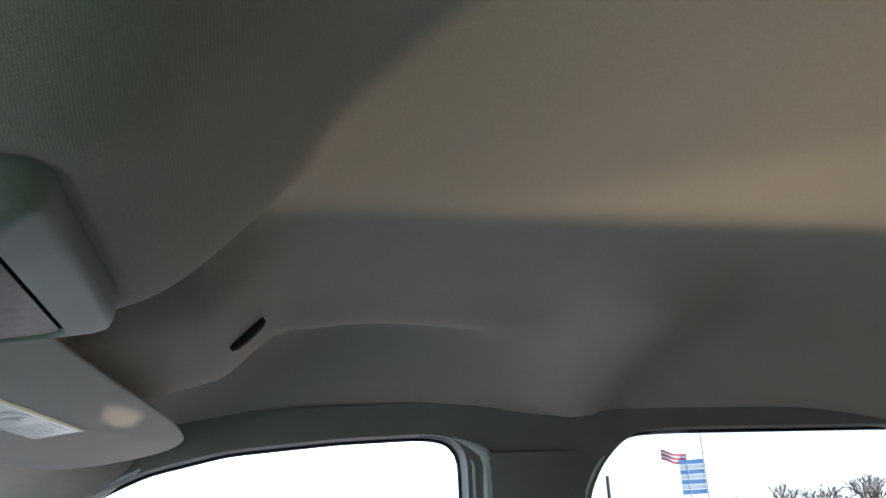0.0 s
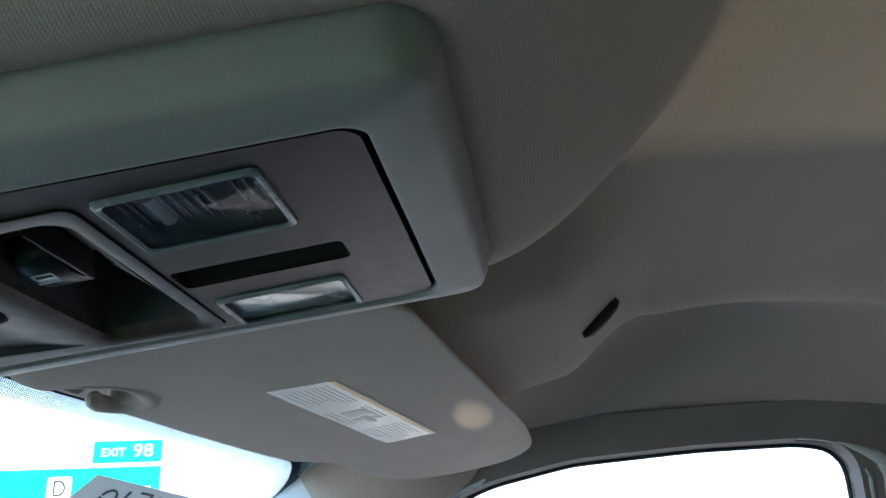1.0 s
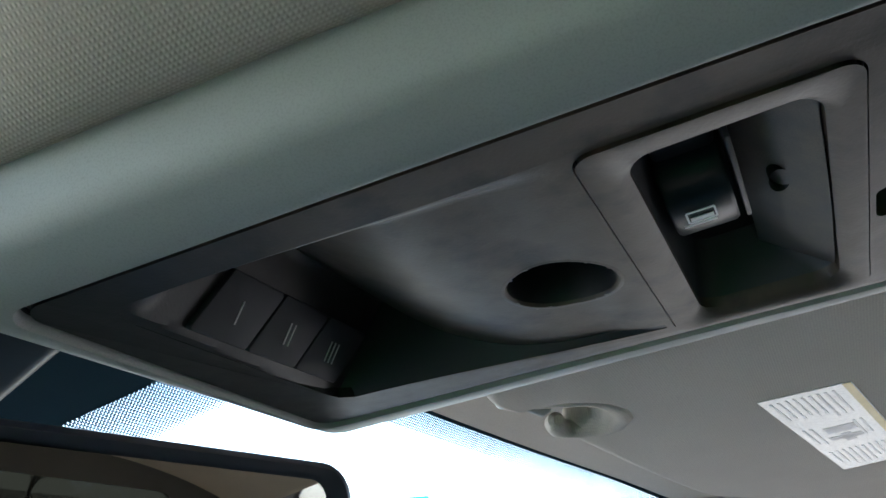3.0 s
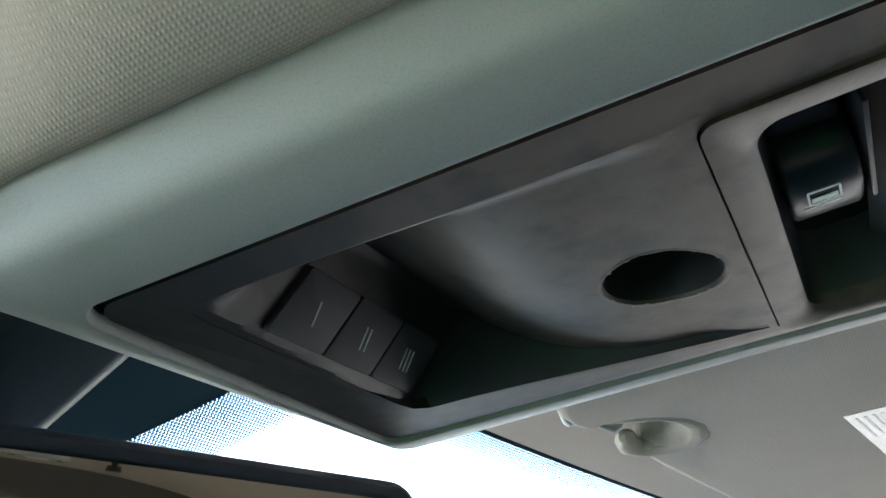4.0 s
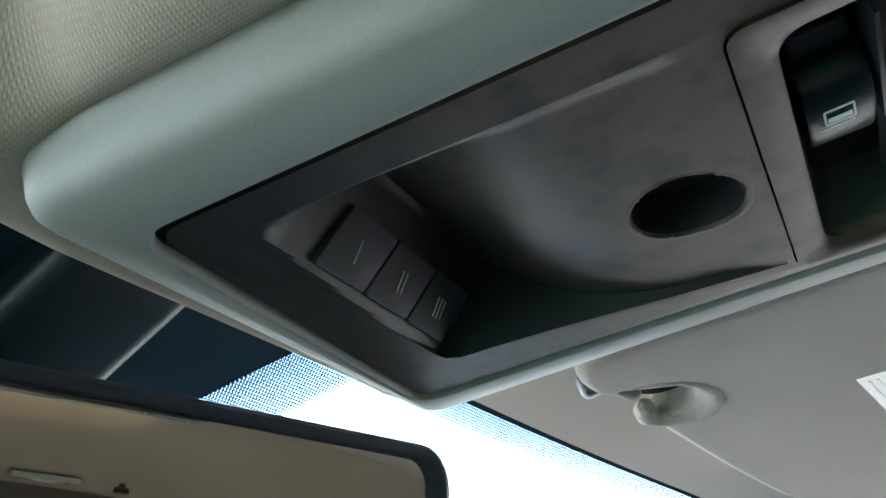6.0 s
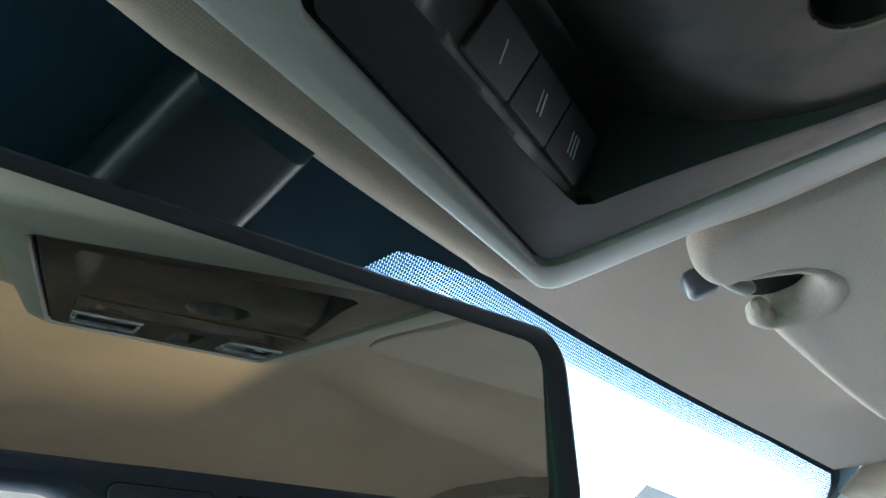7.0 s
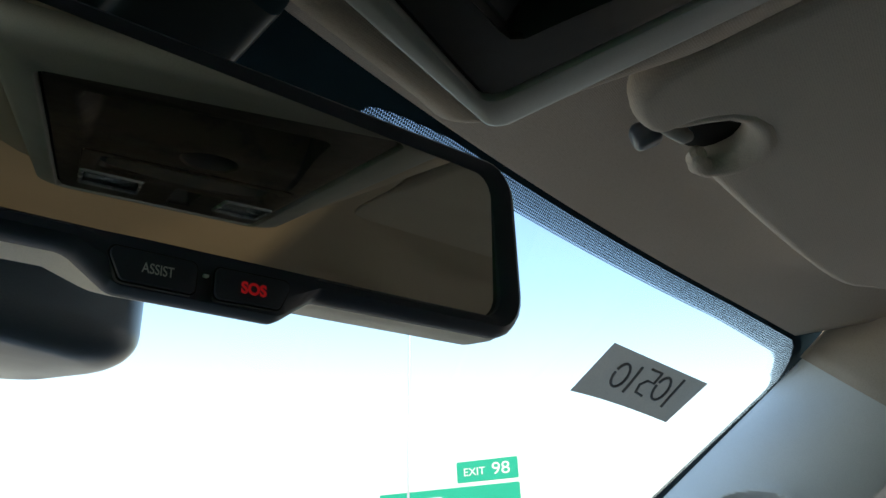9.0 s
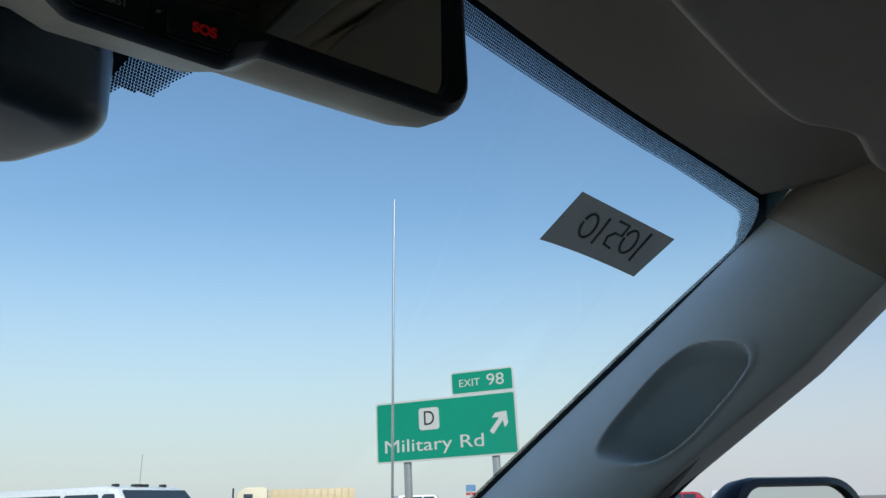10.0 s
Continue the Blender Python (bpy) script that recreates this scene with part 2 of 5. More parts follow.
def cyl(r, h, at=(0, 0, 0), seg=24, r2=None, bm=None, m=None):
    bm = bm or bmesh.new()
    mat = Matrix.Translation(at)
    if m is not None:
        mat = m @ mat
    bmesh.ops.create_cone(bm, cap_ends=True, segments=seg, radius1=r, radius2=r if r2 is None else r2, depth=h, matrix=mat)
    return bm


def prism(outline, z0, z1, bevel=0.0, seg=2):
    bm = bmesh.new()
    vs = [bm.verts.new((x, y, z0)) for x, y in outline]
    f = bm.faces.new(vs)
    ext = bmesh.ops.extrude_face_region(bm, geom=[f])
    bmesh.ops.translate(bm, verts=[v for v in ext["geom"] if isinstance(v, bmesh.types.BMVert)], vec=(0, 0, z1 - z0))
    if bevel:
        edges = [e for e in bm.edges if abs(e.verts[0].co.z - e.verts[1].co.z) < 1e-7]
        bmesh.ops.bevel(bm, geom=edges, offset=bevel, segments=seg, profile=0.5, affect="EDGES", clamp_overlap=True)
    return bm


def rounded(corners, r, n=6):
    """A closed outline with its corners rounded; the same count of points for any corners."""
    out, k = [], len(corners)
    for i in range(k):
        p, a, b = (Vector(corners[j % k]) for j in (i, i - 1, i + 1))
        rr = r[i] if isinstance(r, (list, tuple)) else r
        da, db = (a - p).normalized(), (b - p).normalized()
        half = math.acos(max(-1, min(1, da.dot(db)))) / 2
        cut = rr / math.tan(half)
        s, e, c = p + da * cut, p + db * cut, p + (da + db).normalized() * (rr / math.sin(half))
        a0 = math.atan2(s.y - c.y, s.x - c.x)
        d = math.atan2(e.y - c.y, e.x - c.x) - a0
        d = (d + math.pi) % (2 * math.pi) - math.pi
        out += [(c.x + rr * math.cos(a0 + d * j / n), c.y + rr * math.sin(a0 + d * j / n)) for j in range(n + 1)]
    return out


def loft(loops, closed=True, cap0=False, cap1=False):
    """Loops of 3D points, all of one count, joined in order."""
    bm = bmesh.new()
    rings = [[bm.verts.new(p) for p in loop] for loop in loops]
    n = len(rings[0])
    for a, b in zip(rings, rings[1:]):
        for i in range(n if closed else n - 1):
            j = (i + 1) % n
            bm.faces.new((a[i], a[j], b[j], b[i]))
    if cap0:
        bm.faces.new(rings[0])
    if cap1:
        bm.faces.new(rings[-1])
    return bm


def tube(points, r, seg=8, closed=False, bm=None):
    bm = bm or bmesh.new()
    pts = [Vector(p) for p in points]
    rings, k = [], len(pts)
    for i, p in enumerate(pts):
        a = pts[(i - 1) % k] if closed or i else pts[i]
        b = pts[(i + 1) % k] if closed or i < k - 1 else pts[i]
        d = (b - a).normalized()
        s = d.cross(Vector((0.13, 0.21, 0.97))).normalized()
        u = s.cross(d)
        rad = r[i] if isinstance(r, (list, tuple)) else r
        rings.append([bm.verts.new(p + (s * math.cos(t) + u * math.sin(t)) * rad) for t in (2 * math.pi * j / seg for j in range(seg))])
    for i in range(k if closed else k - 1):
        a, b = rings[i], rings[(i + 1) % k]
        for j in range(seg):
            bm.faces.new((a[j], a[(j + 1) % seg], b[(j + 1) % seg], b[j]))
    if not closed:
        bm.faces.new(rings[0]), bm.faces.new(rings[-1])
    return bm


def holed(outer, holes, place, thick):
    """A plate with openings: outlines in the plane, place(u, v, t) gives the point, t from 0 to thick."""
    from mathutils.geometry import tessellate_polygon
    loops = [outer] + list(holes)
    flat = [p for lp in loops for p in lp]
    tris = tessellate_polygon([[Vector((x, y, 0)) for x, y in lp] for lp in loops])
    bm = bmesh.new()
    lo = [bm.verts.new(place(x, y, 0)) for x, y in flat]
    hi = [bm.verts.new(place(x, y, thick)) for x, y in flat]
    for a, b, c in tris:
        if len({a, b, c}) == 3:
            bm.faces.new((lo[a], lo[b], lo[c]))
            bm.faces.new((hi[c], hi[b], hi[a]))
    k = 0
    for lp in loops:
        n = len(lp)
        for i in range(n):
            a, b = k + i, k + (i + 1) % n
            bm.faces.new((lo[a], lo[b], hi[b], hi[a]))
        k += n
    return bm


def surface(f, us, vs):
    bm = bmesh.new()
    rows = [[bm.verts.new(f(u, v)) for u in us] for v in vs]
    for a, b in zip(rows, rows[1:]):
        for i in range(len(us) - 1):
            bm.faces.new((a[i], a[i + 1], b[i + 1], b[i]))
    return bm


def letters(text, height, thick=0.0, bold=0.0):
    """The text as a mesh in the xy plane, centred."""
    cu = bpy.data.curves.new("letters", "FONT")
    cu.body, cu.size, cu.extrude, cu.align_x, cu.align_y, cu.offset = text, height, thick, "CENTER", "CENTER", bold
    ob = new("letters", cu)
    me = bpy.data.meshes.new_from_object(ob.evaluated_get(bpy.context.evaluated_depsgraph_get()))
    bpy.data.objects.remove(ob)
    bm = bmesh.new()
    bm.from_mesh(me)
    bpy.data.meshes.remove(me)
    return bm


def sm(x):
    x = max(0.0, min(1.0, x))
    return x * x * (3 - 2 * x)


# ---- plan of the cabin: x to its right, y ahead, z up ----
TILT = radians(8.5)
CONSOLE = Matrix.Translation((0, 0, 1.70)) @ Matrix.Rotation(-TILT, 4, "X")


def y_head(x):
    return 0.305 - 0.115 * (abs(x) / 0.7) ** 1.6


def edge_dip(x):
    """How far below the top of the glass the headliner's edge lies."""
    return 0.013 * (min(abs(x), 0.8) / 0.7) ** 1.6


def z_glass(x, y):
    d, a = y - y_head(x), abs(x)
    return 1.752 - (0.60 + 0.28 * sm((a - 0.6) / 0.2)) * d + 0.16 * sm((a - 0.70) / 0.10) * max(0.0, d - 0.05)


OUTER_C = [(-0.0930, -0.128), (0.101, -0.127), (0.112, 0.2255), (-0.1135, 0.2245)]
OUTER_R = [0.020, 0.018, 0.015, 0.012]


def zp(y, x=0.0):
    """The console's face drops away a little towards its front outer corner."""
    return 0.04 * max(0.0, y) * max(0.0, min(1.0, 0.5 + x / 0.16))


def off_quad(c, x, y, r=0.020):
    """Distance outside a rounded four-sided outline, below zero inside."""
    far = []
    for i in range(4):
        (ax, ay), (bx, by) = c[i], c[(i + 1) % 4]
        n = math.hypot(bx - ax, by - ay)
        far.append(((by - ay) * (x - ax) - (bx - ax) * (y - ay)) / n + r)
    dx, dy = max(far[1], far[3]), max(far[0], far[2])
    return math.hypot(max(dx, 0), max(dy, 0)) + min(max(dx, dy), 0) - r


def z_liner(x, y):
    zr = 1.862 - 0.10 * (min(abs(x), 0.76) / 0.75) ** 3
    ye = y_head(x) + edge_dip(x)
    t = sm((y + 0.35) / (ye + 0.35))
    base = zr * (1 - t) + (z_glass(x, ye) - 0.0045) * t
    base -= 0.095 * sm((-y - 0.95) / 0.75)
    # the shelf above the visors steps up into the dome
    base -= 0.050 * sm((abs(x) - 0.18) / 0.12) * (1 - sm((abs(x) - 0.50) / 0.12)) * sm((y + 0.240) / 0.085) * (1 - sm(y / 0.2))
    # scoops over the door windows with a crest along them, and between them a ridge down to the door pillar
    a = abs(x)
    over = sm((y + 0.53) / 0.06) * (1 - sm((y + 0.26) / 0.08))
    base += 0.055 * math.exp(-((a - 0.61) / 0.10) ** 2 - ((y + 0.31) / 0.20) ** 2) - 0.016 * math.exp(-((a - 0.49) / 0.05) ** 2) * over
    ridge = sm((-y - 0.500) / 0.11) * (1 - sm((-y - 0.635) / 0.09))
    base -= 0.044 * ridge * sm((a - 0.26) / 0.18) * (1 - sm((a - 0.66) / 0.10))
    base += 0.018 * math.exp(-((a - 0.47) / 0.10) ** 2) * sm((-y - 0.68) / 0.08) * (1 - sm((-y - 1.10) / 0.25))
    yc = 1.011 * y - 0.0025
    d = off_quad(OUTER_C, x, yc, 0.015) - 0.001
    plane = 1.70 - math.tan(TILT) * y
    if d < -0.014:
        return plane + 0.058
    if d < -0.007:
        return plane + 0.022 + 0.034 * ((-d - 0.007) / 0.007)
    d = max(d, 0.0)
    # ahead of the console a short fabric roll hangs before the header climbs steeply to the glass
    q = d / 0.0245
    roll = plane + zp(y, x) + 0.0175 - 0.003 * math.sin(math.pi * min(q, 1.0)) + 0.0065 * min(q, 1.0) ** 2 + 0.125 * sm((d - 0.0238) / 0.024)
    reach = 0.17 - 0.12 * sm((y - 0.12) / 0.1)
    side = plane + 0.020 + 0.115 * sm(d / reach) + 0.004 * math.exp(-d / 0.004)
    w = sm((yc - 0.195) / 0.03) * sm((0.140 - x) / 0.04)
    mound = side * (1 - w) + roll * w
    k = 0.012 - 0.008 * w
    h = max(k - abs(base - mound), 0) / k
    return min(base, mound) - h * h * k / 4


# ---- structure: headliner, glass, sides, pillars ----
xs = np.concatenate([np.linspace(-0.76, -0.26, 40), np.linspace(-0.25, 0.25, 190), np.linspace(0.26, 0.76, 40)])


def liner_point(u, v):
    # v from -1.75 to 0: the last row lies on the windshield's upper edge
    y = v + (y_head(u) + edge_dip(u)) * sm((v + 1.0) / 1.0)
    return (u, y, z_liner(u, y))


headliner = tagged(part("ceiling", surface(liner_point, [float(x) for x in xs], [float(v) for v in np.concatenate([np.linspace(-1.75, -0.55, 50), np.linspace(-0.54, 0, 260)])]), FABRIC),
                   "beige-grey knitted fabric headliner with a moulded bulge", "headliner", kind="structure")
shell = headliner.modifiers.new("thickness", "SOLIDIFY")
shell.thickness, shell.offset = 0.012, 1 if headliner.data.polygons[0].normal.z > 0 else -1
roof = tagged(part("roof", surface(lambda u, v: (u, v, 1.93 - 0.12 * abs(u / 0.85) ** 3 - 0.115 * sm((v + 0.5) / (0.8 + y_head(u)))), np.linspace(-0.85, 0.85, 30).tolist(), np.linspace(-1.8, 0.16, 40).tolist()), COVER_GREY),
              "painted steel roof panel above the headliner", "roof", kind="structure")


def side_x(z):
    return 0.755 + 0.2 * max(0, 1.70 - z) - 0.35 * max(0, z - 1.70)


def wall_point(s):
    return lambda y, z, t: (s * (side_x(z) + t), y, z)


FRONT_WIN = [(0.006, 1.672), (-0.058, 1.701), (-0.162, 1.724), (-0.31, 1.736), (-0.43, 1.740), (-0.468, 1.734), (-0.488, 1.712), (-0.491, 1.66), (-0.50, 1.25), (0.53, 1.25), (0.36, 1.406), (0.187, 1.536), (0.08, 1.620)]
REAR_WIN = [(-0.672, 1.25), (-0.668, 1.62), (-0.672, 1.655), (-0.690, 1.692), (-0.720, 1.725), (-0.755, 1.741), (-0.82, 1.743), (-1.20, 1.742), (-1.36, 1.735), (-1.42, 1.69), (-1.45, 1.25)]


def eased(c, times=2):
    for _ in range(times):
        out = []
        for p, n in zip(c, c[1:] + c[:1]):
            k = min(0.22, 0.012 / max(math.dist(p, n), 1e-6))
            out += [(p[0] + (n[0] - p[0]) * k, p[1] + (n[1] - p[1]) * k), (n[0] + (p[0] - n[0]) * k, n[1] + (p[1] - n[1]) * k)]
        c = out
    return c


FRONT_WIN = eased(FRONT_WIN)
REAR_WIN = eased(REAR_WIN)
SIDE = [(0.05, 1.712), (-0.05, 1.745), (-0.16, 1.772), (-0.45, 1.782), (-1.3, 1.782), (-1.78, 1.76), (-1.78, 0.5), (1.0, 0.5), (1.0, 1.1), (0.60, 1.215), (0.38, 1.415), (0.20, 1.552), (0.11, 1.63)]
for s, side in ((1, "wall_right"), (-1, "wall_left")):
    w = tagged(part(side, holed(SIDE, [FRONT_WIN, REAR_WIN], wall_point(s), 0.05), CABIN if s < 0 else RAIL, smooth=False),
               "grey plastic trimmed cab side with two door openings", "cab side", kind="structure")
    for nm, lp in (("door_window_front", FRONT_WIN), ("door_window_rear", REAR_WIN)):
        win = thing(nm, "tinted door glass with black rubber seal", "window", kind="structure")
        c = Vector((sum(p[0] for p in lp) / len(lp), sum(p[1] for p in lp) / len(lp)))
        dense = []
        for i, p in enumerate(lp):
            q = lp[(i + 1) % len(lp)]
            dense += [(p[0] + (q[0] - p[0]) * j / 2, p[1] + (q[1] - p[1]) * j / 2) for j in range(2)]
        if nm == "door_window_front":
            for pn, off, r, deep, mt in (("frame_strip", 0.010, 0.007, 0.030, COVER_GREY), ("inner_seal", 0.019, 0.004, 0.016, RUBBER), ("pale_surround", 0.028, 0.008, 0.002, PILLAR)):
                edge = [(y, z) for y, z in dense if y < -0.42]
                part(pn, tube([(s * (side_x(z) + deep), y - off * sm((1.742 - z) / 0.03), z) for y, z in edge], [0.0008 + r * sm((1.742 - z) / 0.03) for y, z in edge], 8), mt, win)
        part("frame_edge", tube([(s * (side_x(z) + 0.002), y + (0.009 if y > c.x else -0.009) * (0.3 if z > 1.70 else 1), z + (0.008 if z > 1.70 else 0)) for y, z in dense], 0.0035, 8, True), PILLAR, win, "pale grey frame edge")
        part("seal_outer", tube([(s * (side_x(z) + 0.046), y, z) for y, z in dense], 0.0045, 8, True), RUBBER, win)
        glass = part("pane", holed(lp, [], lambda y, z, t: (s * (side_x(z) + 0.034 + t), y, z), 0.004), (REAR_GLASS if s > 0 else DIM_GLASS) if nm == "door_window_rear" else SIDE_GLASS if s > 0 else GREEN_FILTER, win, smooth=False)
# B pillar cover with its seam and belt anchor bulge
for s in (1, -1):
    pil = thing("pillar", "grey plastic door pillar cover", "pillar", kind="structure")
    part("cover", surface(lambda u, v: (s * (side_x(v) - 0.001 - 0.010 * math.sin(math.pi * (u + 0.662) / 0.158)), u, v), np.linspace(-0.662, -0.504, 12).tolist(), np.linspace(1.15, 1.712, 12).tolist()), RAIL, pil)

# windshield
ws = thing("windshield", "laminated windshield with a black dotted edge band", "windshield", kind="structure")


def half_width(d):
    return 0.832 + 0.115 * max(d, 0)


def edge_x(d):
    """Half width of the clear glass at d below the header."""
    return 0.808 + 0.055 * max(0.0, d - 0.22)


def glass_point(u, d, lift=0.0):
    x = u * half_width(d)
    y = y_head(x) + d
    return (x, y, z_glass(x, y) + lift)


pane = part("pane", surface(lambda u, d: glass_point(u, d, 0.004), np.linspace(-1.02, 1.02, 50).tolist(), np.linspace(-0.05, 0.95, 40).tolist()), WINDSHIELD, ws)
pane.visible_shadow = False
# solid ceramic band: along the header, down the sides, and round the sensor cover
part("header_band", surface(lambda u, d: glass_point(u, d if d < 0 else 0.0065 + edge_dip(u * half_width(0)), -0.001), np.linspace(-1.0, 1.0, 60).tolist(), [-0.03, 0.0]), FRIT, ws, "black ceramic edge band")
for s in (1, -1):
    part("side_band", surface(lambda d, e: glass_point(s * (1.02 * (1 - e) + e * edge_x(d) / half_width(d)), d, -0.0012), np.linspace(-0.03, 0.9, 60).tolist(), [0, 1]), FRIT, ws)


def patch_edge(d):
    """Half width of the solid patch round the sensor cover at d below the header."""
    return 0.091 + 0.52 * max(0.0, 0.090 - d) + 0.20 * max(0.0, 1 - d / 0.018) ** 2


part("sensor_patch", surface(lambda e, d: (e * patch_edge(d), y_head(e * patch_edge(d)) + d, z_glass(e * patch_edge(d), y_head(e * patch_edge(d)) + d) - 0.0012),
                             np.linspace(-1, 1, 24).tolist(), np.linspace(0.0, 0.02, 9).tolist() + np.linspace(0.027, 0.155, 16).tolist()), FRIT, ws, "black ceramic patch")
for s in (1, -1):
    # rounded upper corners of the clear glass
    xe = edge_x
    d0, r0 = 0.003 + edge_dip(0.74), 0.065
    arc = [(xe(d0) - r0 + r0 * math.sin(a), d0 + r0 - r0 * math.cos(a)) for a in (k * math.pi / 2 / 12 for k in range(13))]
    bm = bmesh.new()
    place = lambda x, d: (s * x, y_head(x) + d, z_glass(x, y_head(x) + d) - 0.0013)
    tip = bm.verts.new(place(xe(d0) + 0.01, d0 - 0.006))
    rim = [bm.verts.new(place(*p)) for p in arc]
    for a, b in zip(rim, rim[1:]):
        bm.faces.new((tip, a, b))
    part("corner_band", bm, FRIT, ws)
# dots of the fade, too small and many to count
verts, faces = [], []


def dot(x, y, r):
    k = len(verts)
    for j in range(8):
        a = j * math.pi / 4
        px, py = x + r * math.cos(a), y + r * math.sin(a)
        verts.append((px, py, z_glass(px, py) - 0.0014))
    faces.append(tuple(range(k, k + 8)))


P = 0.0022
for row in range(0, 266):
    # the rows run parallel to the header
    for col in range(-80, 390):
        x = (col + 0.5 * (row % 2)) * P
        d = row * P * 0.866 + edge_dip(x)
        y = y_head(x) + d
        if abs(x) > edge_x(d) or d > 0.5:
            continue
        edge_side = edge_x(d) - abs(x)
        band = 0.021
        ax, ad, rc = edge_side, d - 0.003 - edge_dip(x), 0.065
        near = rc - math.hypot(rc - ax, rc - ad) if ax < rc and ad < rc else min(ax, ad)
        side_w = sm((ad - ax) / 0.05)
        e1 = near / (band * (1 - side_w) + 0.007 * side_w)
        e2 = (abs(x) - patch_edge(d)) / (0.055 - 0.025 * sm((d - 0.09) / 0.07)) if d < 0.155 else math.hypot(max(abs(x) - 0.075, 0), d - 0.150) / 0.026
        e = min(e1 if e1 > -0.1 else 9, e2 if e2 > -0.1 else 9)
        if e < 1:
            dot(x, y, P * (0.513 - 0.050 * max(e, 0) - 0.12 * sm((e - 0.85) / 0.15)))
me = bpy.data.meshes.new("dot_fade")
me.from_pydata(verts, [], faces)
me.materials.append(FRIT)
dots = new("dot_fade", me)
dots.parent = ws
tagged(dots, "tiny black ceramic dots fading into clear glass", kind="stuff")

# A pillars
L1 = [(0.778, 0.085, 1.800), (0.8005, 0.178, 1.7285), (0.8065, 0.385, 1.5715), (0.8185, 0.5835, 1.427), (0.845, 0.82, 1.25), (0.87, 1.1, 1.03)]
L2 = [(0.738, -0.10, 1.745), (0.752, 0.012, 1.668), (0.775, 0.176, 1.535), (0.803, 0.374, 1.403), (0.835, 0.56, 1.225), (0.87, 0.80, 1.0)]


def along(line, t):
    k = t * (len(line) - 1)
    i = min(int(k), len(line) - 2)
    return Vector(line[i]).lerp(Vector(line[i + 1]), k - i)


def pillar_point(s):
    def f(e, t):
        a, b = along(L1, t), along(L2, t)
        p = a.lerp(b, min(e, 1.0))
        if e > 1:
            p += Vector((0.6, -0.12, 0.0)) * (e - 1)
        bulge = 0.030 * math.sin(math.pi * min(max(e, 0), 1)) ** 0.8
        # oblong hand-hold recess
        q = (t - 0.462) / 0.086
        w = (e - 0.59 - 0.08 * q) / 0.24
        r = (abs(q) ** 3.2 + abs(w) ** 3.2)
        # its floor slopes down from the glass side to a sharp lip on the door side
        door = sm((w + 0.5) / 1.0)
        bulge += 0.002 * door * math.exp(-((r - 1.25) / 0.25) ** 2)
        bulge -= (0.012 + 0.125 * max(0.0, min(1.0, (w + 1.0) / 1.9))) * sm((1.06 - r) / (0.70 - 0.45 * door))
        return (s * (p.x - bulge), p.y, p.z + 0.06 * (1 - sm(t / 0.12)))
    return f


for s, nm in ((1, "pillar_right"), (-1, "pillar_left")):
    tagged(part(nm, surface(pillar_point(s), np.linspace(0.0, 1.10, 120).tolist(), np.linspace(0, 0.75, 260).tolist()), PILLAR),
           "grey plastic windshield pillar cover with an oblong hand-hold recess", "pillar", kind="structure")

# headliner fabric wrapped over the pillar tops
for s in (1, -1):
    cover = pillar_point(s)

    def wrapped(e, k):
        p = cover(e, k * (0.213 + 0.068 * e))
        return (p[0] - s * (0.0035 - 0.003 * sm((k - 0.96) / 0.04)), p[1], p[2])
    tagged(part("headliner_corner", surface(wrapped, np.linspace(-0.02, 1.08, 60).tolist(), np.linspace(0, 1, 60).tolist()), FABRIC_EDGE), "knit headliner corner over the pillar top", "headliner", kind="structure")

# plain closing surfaces of the cabin
tagged(part("floor", box((1.8, 2.9, 0.06), (0, -0.35, 0.47)), CABIN), "tan cabin floor", "floor", kind="structure")
# the dashboard is unseen; its pale colour is set to bounce light upwards
tagged(part("dashboard", prism(rounded([(-0.84, 0.66), (0.84, 0.66), (0.84, 1.18), (-0.84, 1.18)], 0.04), 0.5, 1.10, 0.03), BOUNCE_DASH), "unseen dashboard, pale to bounce light upwards", "dashboard", kind="structure")
tagged(part("wall_rear", holed([(-0.78, 0.5), (0.78, 0.5), (0.74, 1.80), (-0.74, 1.80)], [rounded([(-0.62, 1.28), (0.62, 1.28), (0.60, 1.68), (-0.60, 1.68)], 0.06)],
                               lambda x, z, t: (x, -1.76 - t + 0.12 * (z - 1.3), z), 0.05), CABIN, smooth=False), "cab rear wall with its window opening", "rear wall", kind="structure")
back = thing("rear_window", "rear cab window, darkened to dim the cab", "window", kind="structure")
part("pane", holed(rounded([(-0.64, 1.26), (0.64, 1.26), (0.62, 1.70), (-0.62, 1.70)], 0.06), [], lambda x, z, t: (x, -1.775 - t + 0.12 * (z - 1.3), z), 0.004), DIM_GLASS, back, smooth=False)


